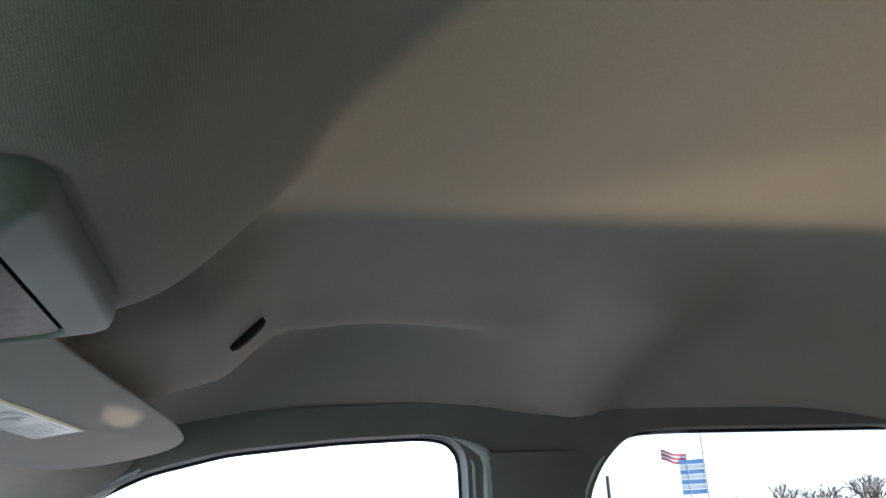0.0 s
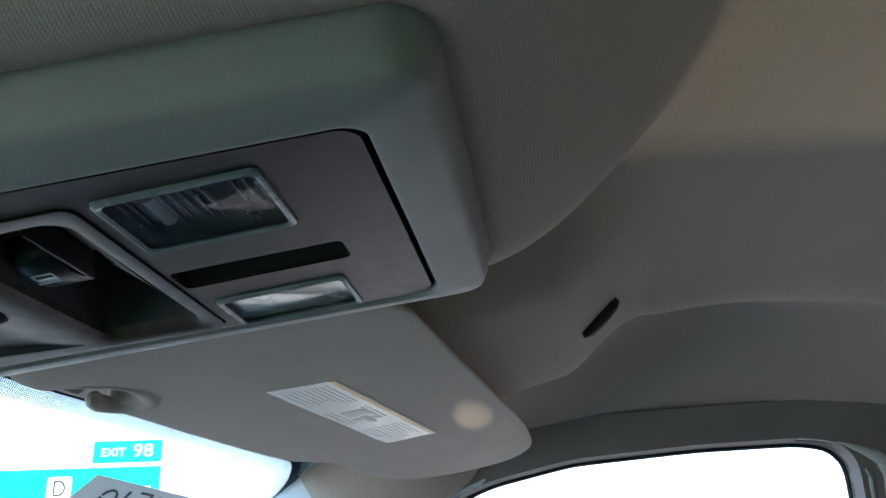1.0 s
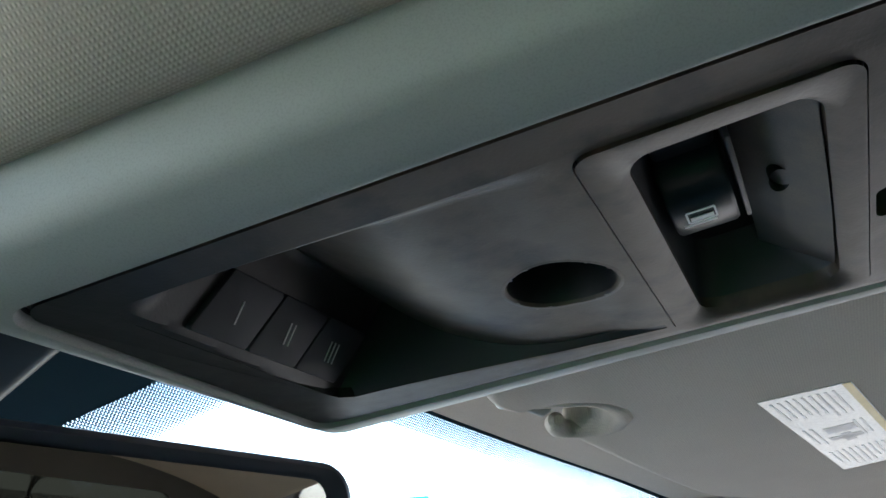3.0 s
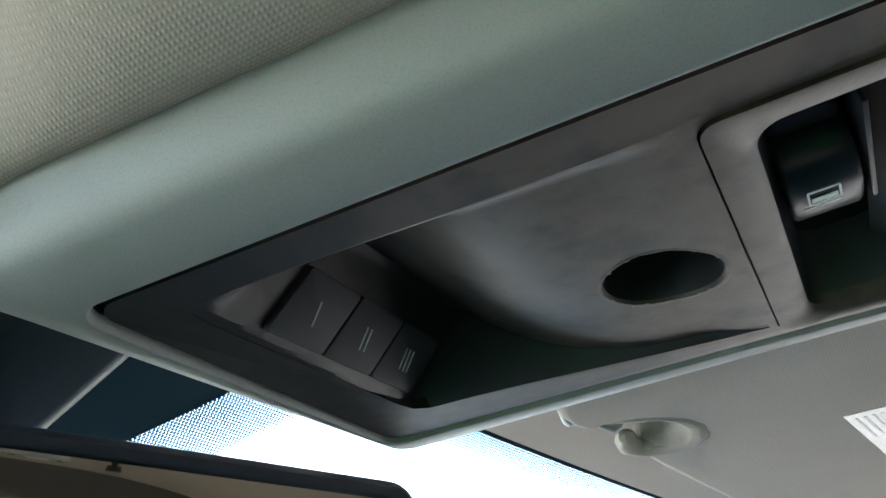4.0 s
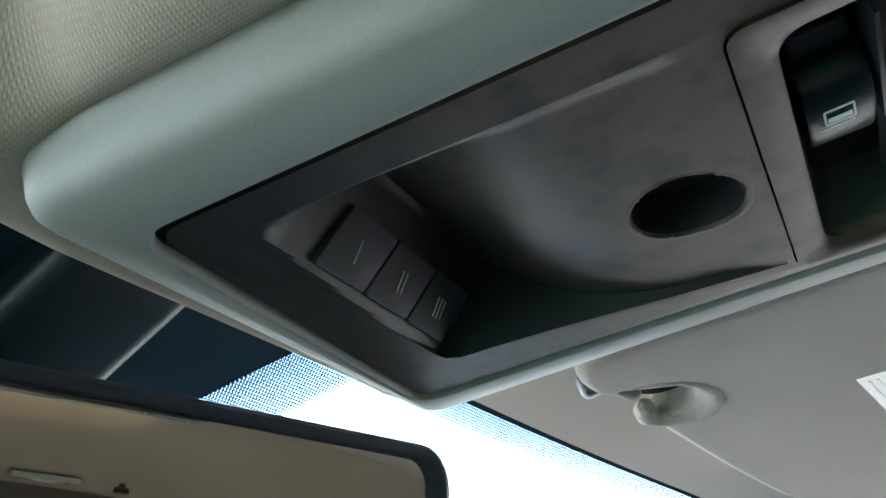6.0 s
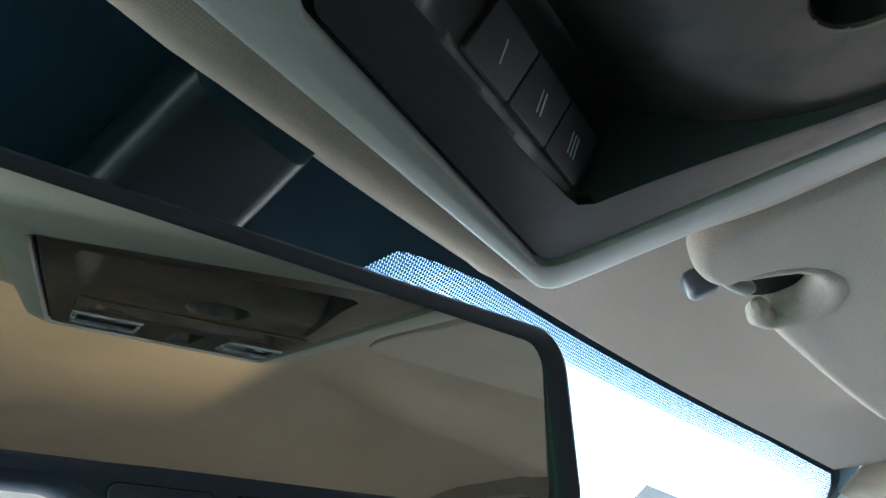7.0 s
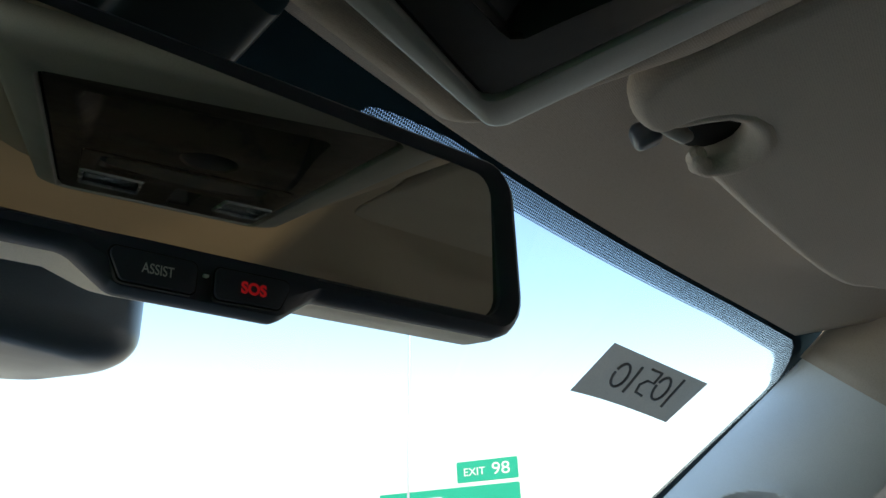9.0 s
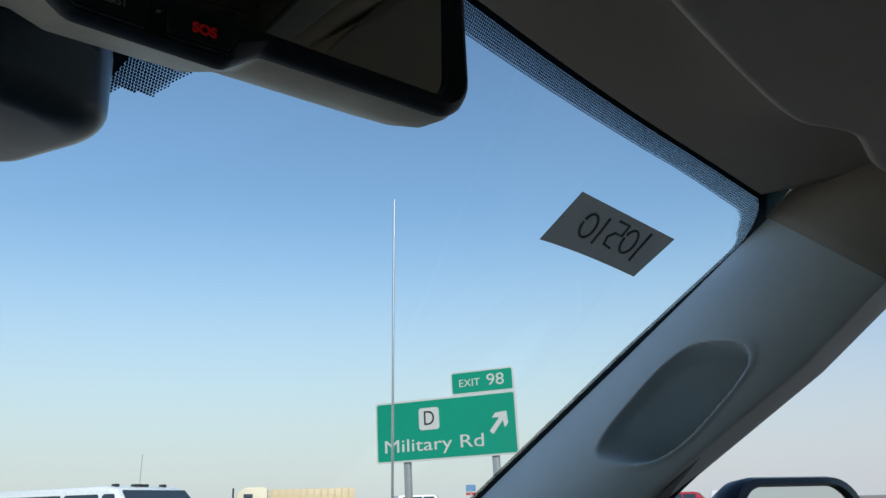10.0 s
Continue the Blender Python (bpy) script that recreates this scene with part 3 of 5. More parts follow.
# seats added to block light from the rear windows; not directly in view
def front_seat(x):
    """Cushion, leaning backrest and headrest on two posts."""
    seat = thing("front_seat", "dark tan cloth front seat with an upright headrest", "seat", Matrix.Translation((x, 0, 0.5)), "front seats")
    part("cushion", prism(rounded([(-0.25, -0.55), (0.25, -0.55), (0.25, 0.0), (-0.25, 0.0)], 0.06), 0.0, 0.36, 0.05, 4), CABIN, seat)
    lean = Matrix.Translation((0, -0.50, 0.28)) @ Matrix.Rotation(radians(14), 4, "X")
    part("backrest", prism(rounded([(-0.25, -0.13), (0.25, -0.13), (0.25, 0.0), (-0.25, 0.0)], 0.05), 0.0, 0.56, 0.05, 4), CABIN, seat, m=lean)
    part("headrest", prism(rounded([(-0.135, -0.115), (0.135, -0.115), (0.135, -0.015), (-0.135, -0.015)], 0.04), 0.60, 0.70, 0.03, 4), CABIN, seat, m=lean)
    for px in (-0.06, 0.06):
        part("post", cyl(0.007, 0.12, (px, -0.065, 0.59), 12), METAL, seat, m=lean)
    return seat


driver_seat = front_seat(-0.38)
copy_thing(driver_seat, Matrix.Translation((0.38, 0, 0.5)))


# ---- overhead console ----
console = thing("overhead_console", "light grey overhead console with dusty dark panel, lamps and switches", "console", CONSOLE)
PANEL_C = [(-0.0730, -0.1005), (0.0720, -0.1005), (0.0750, 0.2095), (-0.0870, 0.1985)]


def grow(c, d):
    return [(x + math.copysign(d, x), y + math.copysign(d, y)) for x, y in c]


def ring(c, r, z):
    return [(x, y, z + zp(y, x)) for x, y in rounded(c, r, 8)]


def blend(a, b, t):
    return [(p[0] + (q[0] - p[0]) * t, p[1] + (q[1] - p[1]) * t) for p, q in zip(a, b)]


inner = grow(PANEL_C, 0.0024)
part("trim_frame", loft([ring(inner, 0.009, 0.012), ring(inner, 0.009, 0.0), ring(grow(PANEL_C, 0.0033), 0.010, -0.0014), ring(grow(PANEL_C, 0.0045), 0.011, -0.0016), ring(blend(inner, OUTER_C, 0.45), 0.008, 0.0012), ring(blend(inner, OUTER_C, 0.70), 0.009, 0.0030),
                         ring(blend(inner, OUTER_C, 0.80), 0.010, 0.0042), ring(blend(inner, OUTER_C, 0.88), [r * 0.8 for r in OUTER_R], 0.0062), ring(blend(inner, OUTER_C, 0.95), [r * 0.9 for r in OUTER_R], 0.0098),
                         ring(OUTER_C, OUTER_R, 0.0155), ring(grow(OUTER_C, 0.0012), OUTER_R, 0.021), ring(grow(OUTER_C, 0.001), OUTER_R, 0.05)]), TRIM, console, "light grey moulded plastic frame")
part("housing", box((0.19, 0.33, 0.004), (-0.005, 0.047, 0.058)), SEAM, console, "hidden black inner housing")

BIN_L = lambda y: -0.0665 - 0.006 * sm((y - 0.06) / 0.12)
BIN_R = lambda y: 0.0605 - 0.012 * sm((y - 0.05) / 0.13)
BIN_Y0, BIN_Y1 = 0.0585, 0.1840
bin_loop = [(BIN_L(y), y) for y in np.linspace(BIN_Y0, BIN_Y1 - 0.006, 12)] + [(BIN_L(BIN_Y1) + 0.004, BIN_Y1 - 0.001), (BIN_L(BIN_Y1) + 0.012, BIN_Y1)]
bin_loop += [(BIN_R(BIN_Y1) - 0.012, BIN_Y1), (BIN_R(BIN_Y1) - 0.004, BIN_Y1 - 0.001)] + [(BIN_R(y), y) for y in np.linspace(BIN_Y1 - 0.006, BIN_Y0, 12)]
BEZEL_C = [(-0.0625, -0.0065), (0.0635, -0.0065), (0.0645, 0.0545), (-0.0635, 0.0545)]
LAMP_A = [(-0.0635, -0.0675), (-0.0205, -0.0675), (-0.0215, -0.0125), (-0.0635, -0.0125)]
LAMP_B = [(0.0335, -0.0690), (0.0695, -0.0690), (0.0690, -0.0130), (0.0335, -0.0130)]
SLIT = [(0.0005, -0.0765), (0.0175, -0.0765), (0.0170, -0.0095), (-0.0005, -0.0095)]
OVAL = (0.0050, 0.0790, 0.0165, 0.0165)
holes = [bin_loop, rounded([(x + math.copysign(0.0014, x), y + math.copysign(0.0014, y - 0.024)) for x, y in BEZEL_C], 0.006)] + [rounded(c, 0.003) for c in (LAMP_A, LAMP_B, SLIT)]
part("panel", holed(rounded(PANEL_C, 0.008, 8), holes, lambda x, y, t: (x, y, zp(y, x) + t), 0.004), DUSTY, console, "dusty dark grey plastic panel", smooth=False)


def bin_depth(u, y):
    """Height of the bowl above the panel; u from 0 at its left rim to 1 at its right rim."""
    w = BIN_R(y) - BIN_L(y)
    x = BIN_L(y) + u * w
    ramp = sm(u * w / (0.007 + 0.006 * sm((y - 0.09) / 0.05))) * sm((1 - u) * w / 0.002)
    rise = 0.0025 * sm((y - BIN_Y0) / 0.025) + 0.025 * (max(0.0, y - 0.088) / 0.064) ** 2.2
    wall = max(0.0, 0.0038 + 0.0837 * (x + 0.0476) + 1.457 * (0.1783 + 0.0407 * (x + 0.0476) - y) - zp(y, x))
    k = max(0.006 - abs(rise - wall), 0) / 0.006
    return (min(rise, wall) - k * k * 0.0015) * ramp


def bowl_point(u, v):
    y = BIN_Y0 + v * (BIN_Y1 - BIN_Y0)
    x = BIN_L(y) + u * (BIN_R(y) - BIN_L(y))
    return (x, y, zp(y, x) + bin_depth(u, y) + 0.0002)


bowl = surface(bowl_point, [sm(i / 70) * 0.5 + i / 140 for i in range(71)], np.linspace(0, 1, 80).tolist())
cut = [f for f in bowl.faces if ((f.calc_center_median().x - OVAL[0]) / OVAL[2]) ** 2 + ((f.calc_center_median().y - OVAL[1]) / OVAL[3]) ** 2 < 1.17]
bmesh.ops.delete(bowl, geom=cut, context="FACES")
# the upright end wall and the sloping front wall are split off; the end wall's colour holds its shade


def bowl_piece(keep):
    bm = bowl.copy()
    bmesh.ops.delete(bm, geom=[f for f in bm.faces if not keep(f)], context="FACES")
    return bm


def end_wall(f):
    c = f.calc_center_median()
    return c.x > 0.03 and (BIN_R(c.y) - c.x) < 0.0035


def front_wall(f):
    c = f.calc_center_median()
    return not end_wall(f) and c.y > 0.145 and f.normal.normalized().y * (1 if f.normal.z > 0 else -1) > 0.2


bowl.normal_update()
part("bowl_end_wall", bowl_piece(end_wall), SHADE_DARK, console, "end wall of the bowl, darkened for its shade")
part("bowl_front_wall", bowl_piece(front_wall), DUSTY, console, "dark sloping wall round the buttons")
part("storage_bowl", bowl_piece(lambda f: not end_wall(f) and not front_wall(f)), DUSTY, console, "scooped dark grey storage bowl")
bowl.free()


def oval_ring(k, dz):
    out = []
    for i in range(48):
        a = 2 * math.pi * i / 48
        x, y = OVAL[0] + OVAL[2] * k * math.cos(a), OVAL[1] + OVAL[3] * k * math.sin(a)
        u = (x - BIN_L(y)) / (BIN_R(y) - BIN_L(y)) if y > BIN_Y0 else 0
        out.append((x, y, zp(y, x) + (bin_depth(u, y) if y > BIN_Y0 else 0) + dz))
    return out


part("finger_hole", loft([oval_ring(1.0, 0.0012), oval_ring(0.97, 0.004), oval_ring(0.95, 0.016)], cap1=True), BLACK, console, "oval finger hole")
part("hole_rim", loft([oval_ring(1.17, 0.0005), oval_ring(1.12, 0.0001), oval_ring(1.06, 0.0002), oval_ring(1.01, 0.0012), oval_ring(0.985, 0.0032)]), DUSTY, console)

# garage door buttons on the sloping front wall of the bowl
wx, wy = Vector((0.0860, 0.0035, 0.0072)).normalized(), Vector((0.0075, -0.0125, 0.0194))
wy = (wy - wx * wy.dot(wx)).normalized()
wz = wx.cross(wy)
wall_m = Matrix(((wx.x, wy.x, wz.x, -0.0476), (wx.y, wy.y, wz.y, 0.1783), (wx.z, wy.z, wz.z, 0.0023), (0, 0, 0, 1)))
if wz.y > 0:
    wall_m = wall_m @ Matrix.Diagonal((1, 1, -1, 1))
LEAN = 0.36


def leaning(x0, x1, y0, y1):
    return [(x0 + LEAN * y0, y0), (x1 + LEAN * y0, y0), (x1 + LEAN * y1, y1), (x0 + LEAN * y1, y1)]


part("button_surround", prism(rounded(leaning(0.0006, 0.0850, 0.0016, 0.0217), 0.002), -0.003, -0.0001), SEAM, console, m=wall_m)
for i in range(3):
    x = 0.0144 + 0.0288 * i
    b = part("garage_button", prism(rounded(leaning(x - 0.0140, x + 0.0140, 0.0004, 0.0223), 0.0014), -0.002, 0.0012, 0.0006), BUTTON, console,
             "dark grey garage button marked %s" % ("one bar", "two bars", "three bars")[i], m=wall_m)
    for j in range(i + 1):
        part("numeral_bar", box((0.0006, 0.0078, 0.0003), (x + LEAN * 0.010 + 0.0026 * (j - i / 2), 0.0105, 0.0013), m=Matrix.Identity(4)), WHITE_INK, b)

# window switch pocket
hole_c = [(-0.0545, 0.0008), (0.0565, 0.0008), (0.0565, 0.0450), (-0.0540, 0.0450)]
deep_c = [(-0.0330, 0.0170), (0.0500, 0.0170), (0.0500, 0.0400), (-0.0330, 0.0400)]


def flat_ring(c, r, z):
    return [(x, y, z + zp(y, x)) for x, y in rounded(c, r, 8)]


part("switch_bezel", loft([flat_ring(BEZEL_C, 0.005, 0.006), flat_ring(BEZEL_C, 0.005, -0.0003), flat_ring(grow(BEZEL_C, -0.0008), 0.005, -0.0009), flat_ring([(x + math.copysign(0.003, x), y + (0.003 if y > 0.02 else -0.003)) for x, y in hole_c], 0.010, -0.0009),
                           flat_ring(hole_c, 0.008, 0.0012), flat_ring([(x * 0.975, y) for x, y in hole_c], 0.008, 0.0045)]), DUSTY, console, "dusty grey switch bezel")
part("pocket_liner", loft([flat_ring([(x * 0.975, y) for x, y in hole_c], 0.008, 0.0045), flat_ring(blend(hole_c, deep_c, 0.5), 0.007, 0.014), flat_ring(deep_c, 0.006, 0.026)]), BUTTON, console, "dark grey pocket sides")
part("rear_slope", surface(lambda u, v: (-0.049 + 0.100 * u, 0.0015 + 0.0190 * v, 0.0040 + 0.0155 * v - 0.003 * math.sin(math.pi * u)), [i / 16 for i in range(17)], [i / 8 for i in range(9)]), LIT_DUST, console, "dusty sloping rear of the pocket, paler as if in light")
part("pocket_floor", prism(rounded(grow([(x, y - 0.028) for x, y in deep_c], 0.002), 0.006), 0.0255, 0.028), SEAM, console, "black pocket floor", m=Matrix.Translation((0, 0.028, 0)))
sw = part("window_switch", box((0.044, 0.017, 0.010), (-0.010, 0.0325, 0.021), 0.002, 3), BLACK, console, "black rear window rocker switch")
PADDLE = [(-0.0250, 0.021), (-0.0240, 0.014), (-0.0215, 0.0085), (-0.0170, 0.0056), (-0.010, 0.0046), (-0.001, 0.0056), (0.006, 0.0076), (0.0085, 0.0090), (0.0095, 0.012), (0.0092, 0.021)]
part("rocker", loft([[(x, yy, z + dz) for x, z in PADDLE] for yy, dz in ((0.0240, 0.004), (0.0240, 0.0008), (0.0252, 0.0), (0.0405, 0.0), (0.0416, 0.0008), (0.0416, 0.004))], closed=False), GLOSS_BLACK, sw, "glossy curved rocker")
part("pocket_rib", box((0.044, 0.0014, 0.022), (-0.020, 0.0216, 0.0165), 0.0005), BLACK, console)
part("peg_hole", loft([[(-0.008 + 0.0055 * k * math.cos(a * math.pi / 12), 0.0120 + 0.0024 * k * math.sin(a * math.pi / 12), z) for a in range(24)] for k, z in ((1.15, 0.0078), (1.0, 0.0086), (0.9, 0.020))], cap1=True), SEAM, console, "small oval hole")
for sx, sy, px, py in ((0.0085, 0.0006, 0, 0.0028), (0.0085, 0.0006, 0, -0.0028), (0.0006, 0.0056, -0.004, 0), (0.0006, 0.0056, 0.004, 0), (0.007, 0.0018, 0, -0.0012), (0.010, 0.0007, 0.001, -0.0042)):
    part("icon_bar", box((sy, sx * 0.9, 0.0003), (-0.0100 - py * 1.1, 0.0335 + px * 0.95, 0.0043 - py * 0.02)), LABEL_BAR, sw, "pale stroke of the window symbol")
part("seam", holed(rounded(grow([(x, y - 0.024) for x, y in BEZEL_C], 0.0036), 0.007), [rounded(grow([(x, y - 0.024) for x, y in BEZEL_C], -0.001), 0.005)], lambda x, y, t: (x, y + 0.024, zp(y + 0.024, x) + 0.0026 + t), 0.001), SEAM, console, smooth=False)
part("seam", holed(rounded(grow(PANEL_C, 0.0052), 0.010, 8), [rounded(grow(PANEL_C, -0.0015), 0.008, 8)], lambda x, y, t: (x, y, zp(y, x) + 0.0024 + t), 0.001), SEAM, console, smooth=False)

# reading lamps
# only the right lamp gets the backing that stands for reflected window light
for name, c, pale_back in (("lamp_left", LAMP_A, 0), ("lamp_right", LAMP_B, 1)):
    x0, x1, y0, y1 = c[0][0], c[1][0], c[0][1], c[2][1]
    cx, cy = (x0 + x1) / 2, (y0 + y1) / 2
    rl = part("reading_lamp", loft([[(x, y, 0.0022 if pale_back else 0.003) for x, y in rounded(c, 0.003)], [(cx + (x - cx) * (0.97 if pale_back else 0.86), cy + (y - cy) * 0.9, 0.0026 if pale_back else 0.010) for x, y in rounded(c, 0.003)]], cap1=True), PALE_LAMP if pale_back else GLOSS_BLACK, console, "clear rectangular reading lamp")
    for j in range(15):
        y = y0 + 0.0015 + j * 0.0035
        if not pale_back and j not in (4, 5):
            part("rib", box((abs(x1 - x0) * 0.82, 0.0010, 0.0022), (cx, y + 0.001, 0.0050), 0.0003), REFLECTOR, rl)
    if not pale_back:
        part("bulb", cyl(0.0032, 0.018, m=Matrix.Translation((cx, cy + 0.014, 0.006)) @ Matrix.Rotation(radians(90), 4, "Y"), seg=14), LENS_EDGE, rl)
    part("lens", prism(rounded([(x + math.copysign(0.0012, cx - x), y + math.copysign(0.0012, cy - y)) for x, y in c], 0.003), -0.0012, 0.0018, 0.0007), LENS, rl, "clear lens")
    ins = [(x + (0.0034 if x < cx else -0.0026), y + (0.0026 if y < cy else -0.0026)) for x, y in c]
    edge = loft([[(x, y, 0.0012) for x, y in rounded(c, 0.003)], [(x, y, -0.0010) for x, y in rounded([(x + math.copysign(0.0004, cx - x), y + math.copysign(0.0004, cy - y)) for x, y in c], 0.003)],
                 [(x, y, -0.0016) for x, y in rounded(blend(c, ins, 0.5), 0.003)], [(x, y, -0.0008) for x, y in rounded(ins, 0.003)]])
    part("lens_edge", edge, LENS_EDGE, rl, "frosted lens edge")
    mark = bmesh.new()
    mx, my = cx + 0.004, cy - 0.017
    tube([(mx + 0.0022 * math.cos(a), my + 0.0022 * math.sin(a), -0.0018) for a in (k * math.pi / 8 for k in range(16))], 0.00025, 5, True, bm=mark)
    for k in range(7):
        a = math.pi * (0.0 + k / 6)
        box((0.0018, 0.0005, 0.0002), (0.0042, 0, 0), bm=mark, m=Matrix.Translation((mx, my, -0.0017)) @ Matrix.Rotation(a, 4, "Z"))
    part("symbol", mark, BLACK, rl, "small lamp symbol")
part("microphone_slot", loft([[(x, y, 0.002) for x, y in rounded(SLIT, 0.0025)], [(0.008 + (x - 0.008) * 0.8, y * 0.97, 0.014) for x, y in rounded(SLIT, 0.0025)]], cap1=True), BLACK, console, "deep dark slot")

# ---- sun visor ----
VN = Vector((0.0353, 0.115, 0.9927)).normalized()
VO = Vector((0.3843, 0.0092, 1.7149))
vx = (Vector((1, 0, 0)) - VN * VN.x).normalized()
vy = VN.cross(vx)
VISOR = Matrix(((vx.x, vy.x, VN.x, VO.x), (vx.y, vy.y, VN.y, VO.y), (vx.z, vy.z, VN.z, VO.z), (0, 0, 0, 1)))
VINV = VISOR.inverted()


def on_visor(x, y):
    z = VO.z - (VN.x * (x - VO.x) + VN.y * (y - VO.y)) / VN.z
    p = VINV @ Vector((x, y, z))
    return (p.x, p.y)


visor = thing("sun_visor", "folded-up grey knit-covered sun visor with a warning label", "sun visor", VISOR)
V_OUT = [(0.28, -0.0890), (0.19, -0.0775), (0.158, -0.0735), (0.1455, -0.063), (0.143, 0.0), (0.143, 0.125), (0.150, 0.163), (0.168, 0.173), (0.190, 0.172), (0.200, 0.165), (0.1985, 0.151), (0.202, 0.138), (0.211, 0.128), (0.222, 0.124), (0.238, 0.1265), (0.249, 0.134), (0.2505, 0.1465), (0.252, 0.1565),
         (0.262, 0.157), (0.40, 0.137), (0.505, 0.117), (0.530, 0.096), (0.564, 0.076), (0.600, 0.072), (0.655, 0.069), (0.695, 0.050), (0.719, 0.012), (0.712, -0.040), (0.682, -0.090), (0.640, -0.114), (0.598, -0.1225), (0.50, -0.119), (0.40, -0.1055)]
for _ in range(2):
    V_OUT = [q for p, n in zip(V_OUT, V_OUT[1:] + V_OUT[:1]) for q in ((p[0] * 0.75 + n[0] * 0.25, p[1] * 0.75 + n[1] * 0.25), (p[0] * 0.25 + n[0] * 0.75, p[1] * 0.25 + n[1] * 0.75))]
V_FLAT = [Vector(on_visor(*p)) for p in V_OUT]
V_AREA = sum(a.x * b.y - a.y * b.x for a, b in zip(V_FLAT, V_FLAT[1:] + V_FLAT[:1]))


def visor_ring(inset, z):
    out, k = [], len(V_FLAT)
    for i in range(k):
        d = V_FLAT[(i + 1) % k] - V_FLAT[i - 1]
        # the rear and outer edges lean inwards towards the roof
        lean = sm((0.07 - V_OUT[i][1]) / 0.06) * (1.6 * z - 0.006)
        n = Vector((-d.y, d.x)).normalized() * (inset + lean if V_AREA > 0 else -inset - lean)
        out.append((V_FLAT[i].x + n.x, V_FLAT[i].y + n.y, z))
    return out


V_R = 0.0085
part("panel", loft([visor_ring(V_R * (1 - math.sin(a)), V_R * (1 - math.cos(a))) for a in (k * math.pi / 14 for k in range(8))] + [visor_ring(V_R * (1 - math.cos(a)), 0.0135 + V_R * math.sin(a)) for a in (k * math.pi / 14 for k in range(1, 7))], cap0=True, cap1=True), VISOR_KNIT, visor, "grey knit covering")
ROLL_PTS = [(0.1950, 0.161, 0.0010), (0.1972, 0.152, 0.0030), (0.1995, 0.140, 0.0045), (0.2045, 0.1285, 0.0052), (0.2145, 0.1205, 0.0058), (0.2285, 0.1165, 0.0066), (0.2430, 0.1180, 0.0074), (0.2545, 0.1250, 0.0078),
            (0.2595, 0.1360, 0.0076), (0.2585, 0.1470, 0.0064), (0.2535, 0.1550, 0.0058), (0.2455, 0.1580, 0.0062), (0.2385, 0.1572, 0.0060), (0.2340, 0.1545, 0.0052), (0.2325, 0.1530, 0.0030)]
part("notch_roll", tube([(*on_visor(x, y), 0.0035 + 0.20 * r) for x, y, r in ROLL_PTS], [r for x, y, r in ROLL_PTS], 18), VISOR_KNIT, visor, "rolled knit edge of the hook opening")
# a black plate paints the shade inside the hook opening
part("notch_shade", prism([on_visor(0.2210 + 0.031 * math.cos(k * 0.3927), 0.1440 + 0.022 * math.sin(k * 0.3927)) for k in range(16)], 0.0170, 0.0195), SEAM, visor, "black plate for the shade inside the hook opening")
part("pivot_pin", tube([(*on_visor(0.201, 0.167), 0.014), (*on_visor(0.208, 0.161), 0.009), (*on_visor(0.216, 0.1565), 0.0075), (*on_visor(0.220, 0.1545), 0.0085)], [0.0036, 0.0044, 0.0048, 0.0030], 14), TRIM, visor, "grey plastic pin")
LA, LB, LC, LD = ((0.267, 0.048), (0.2645, -0.0015), (0.475, -0.039), (0.488, 0.010))


def on_label(s, t):
    """s along the long side, t across, both from 0 to 1."""
    top = Vector(LA).lerp(Vector(LD), s)
    low = Vector(LB).lerp(Vector(LC), s)
    return on_visor(*top.lerp(low, t))


def label_piece(name, s0, s1, t0, t1, z, mat, label=""):
    bm = bmesh.new()
    lo = [bm.verts.new((*on_label(s, t), z)) for s, t in ((s0, t0), (s1, t0), (s1, t1), (s0, t1))]
    hi = [bm.verts.new((v.co.x, v.co.y, z + 0.0003)) for v in lo]
    bm.faces.new(lo), bm.faces.new(hi[::-1])
    for i in range(4):
        bm.faces.new((lo[i], lo[(i + 1) % 4], hi[(i + 1) % 4], hi[i]))
    return part(name, bm, mat, lbl if name != "warning_label" else visor, label, smooth=False)


lbl = label_piece("warning_label", 0, 1, 0, 1, -0.0005, LABEL, "white glossy warning label with a yellow edge")
label_piece("yellow_edge", 0, 1, 0.90, 0.99, -0.0008, LABEL_YELLOW)
rnd = random.Random(4)
for col in range(3):
    s = 0.04 + 0.33 * col
    for i in range(9):
        t = 0.08 + 0.085 * i
        if col == 1 and 2 <= i <= 6:
            continue
        label_piece("print_line", s, s + 0.26 * rnd.uniform(0.65, 1), t, t + 0.028, -0.0007, LABEL_BAR)
label_piece("pictogram", 0.40, 0.47, 0.30, 0.66, -0.0007, LABEL_DARK)
label_piece("pictogram", 0.50, 0.60, 0.42, 0.54, -0.0007, LABEL_DARK)
label_piece("pictogram", 0.52, 0.56, 0.26, 0.66, -0.0007, LABEL_DARK)

hook = thing("visor_clip", "grey plastic visor clip on the headliner", "clip")
part("clip_body", box((0.014, 0.018, 0.016), bevel=0.005, seg=4), MODULE_NAVY, hook, m=pose(0.2255, 0.1815, 1.725, -20, 0, 25))
slot = thing("headliner_slot", "short dark plastic slot in the headliner", "slot")
sl_c = [(x, y, z_liner(x, y) - 0.001) for x, y in ((0.406, -0.175), (0.406, -0.179), (0.406, -0.186), (0.406, -0.193), (0.407, -0.201), (0.407, -0.205))]
part("slot_liner", tube(sl_c, [0.004, 0.0065, 0.0075, 0.0075, 0.0065, 0.004], 12), DUSTY, slot, "dark recessed slot")

# ---- rear-view mirror ----
MN = Vector((-0.2869, -0.9574, -0.0318)).normalized()
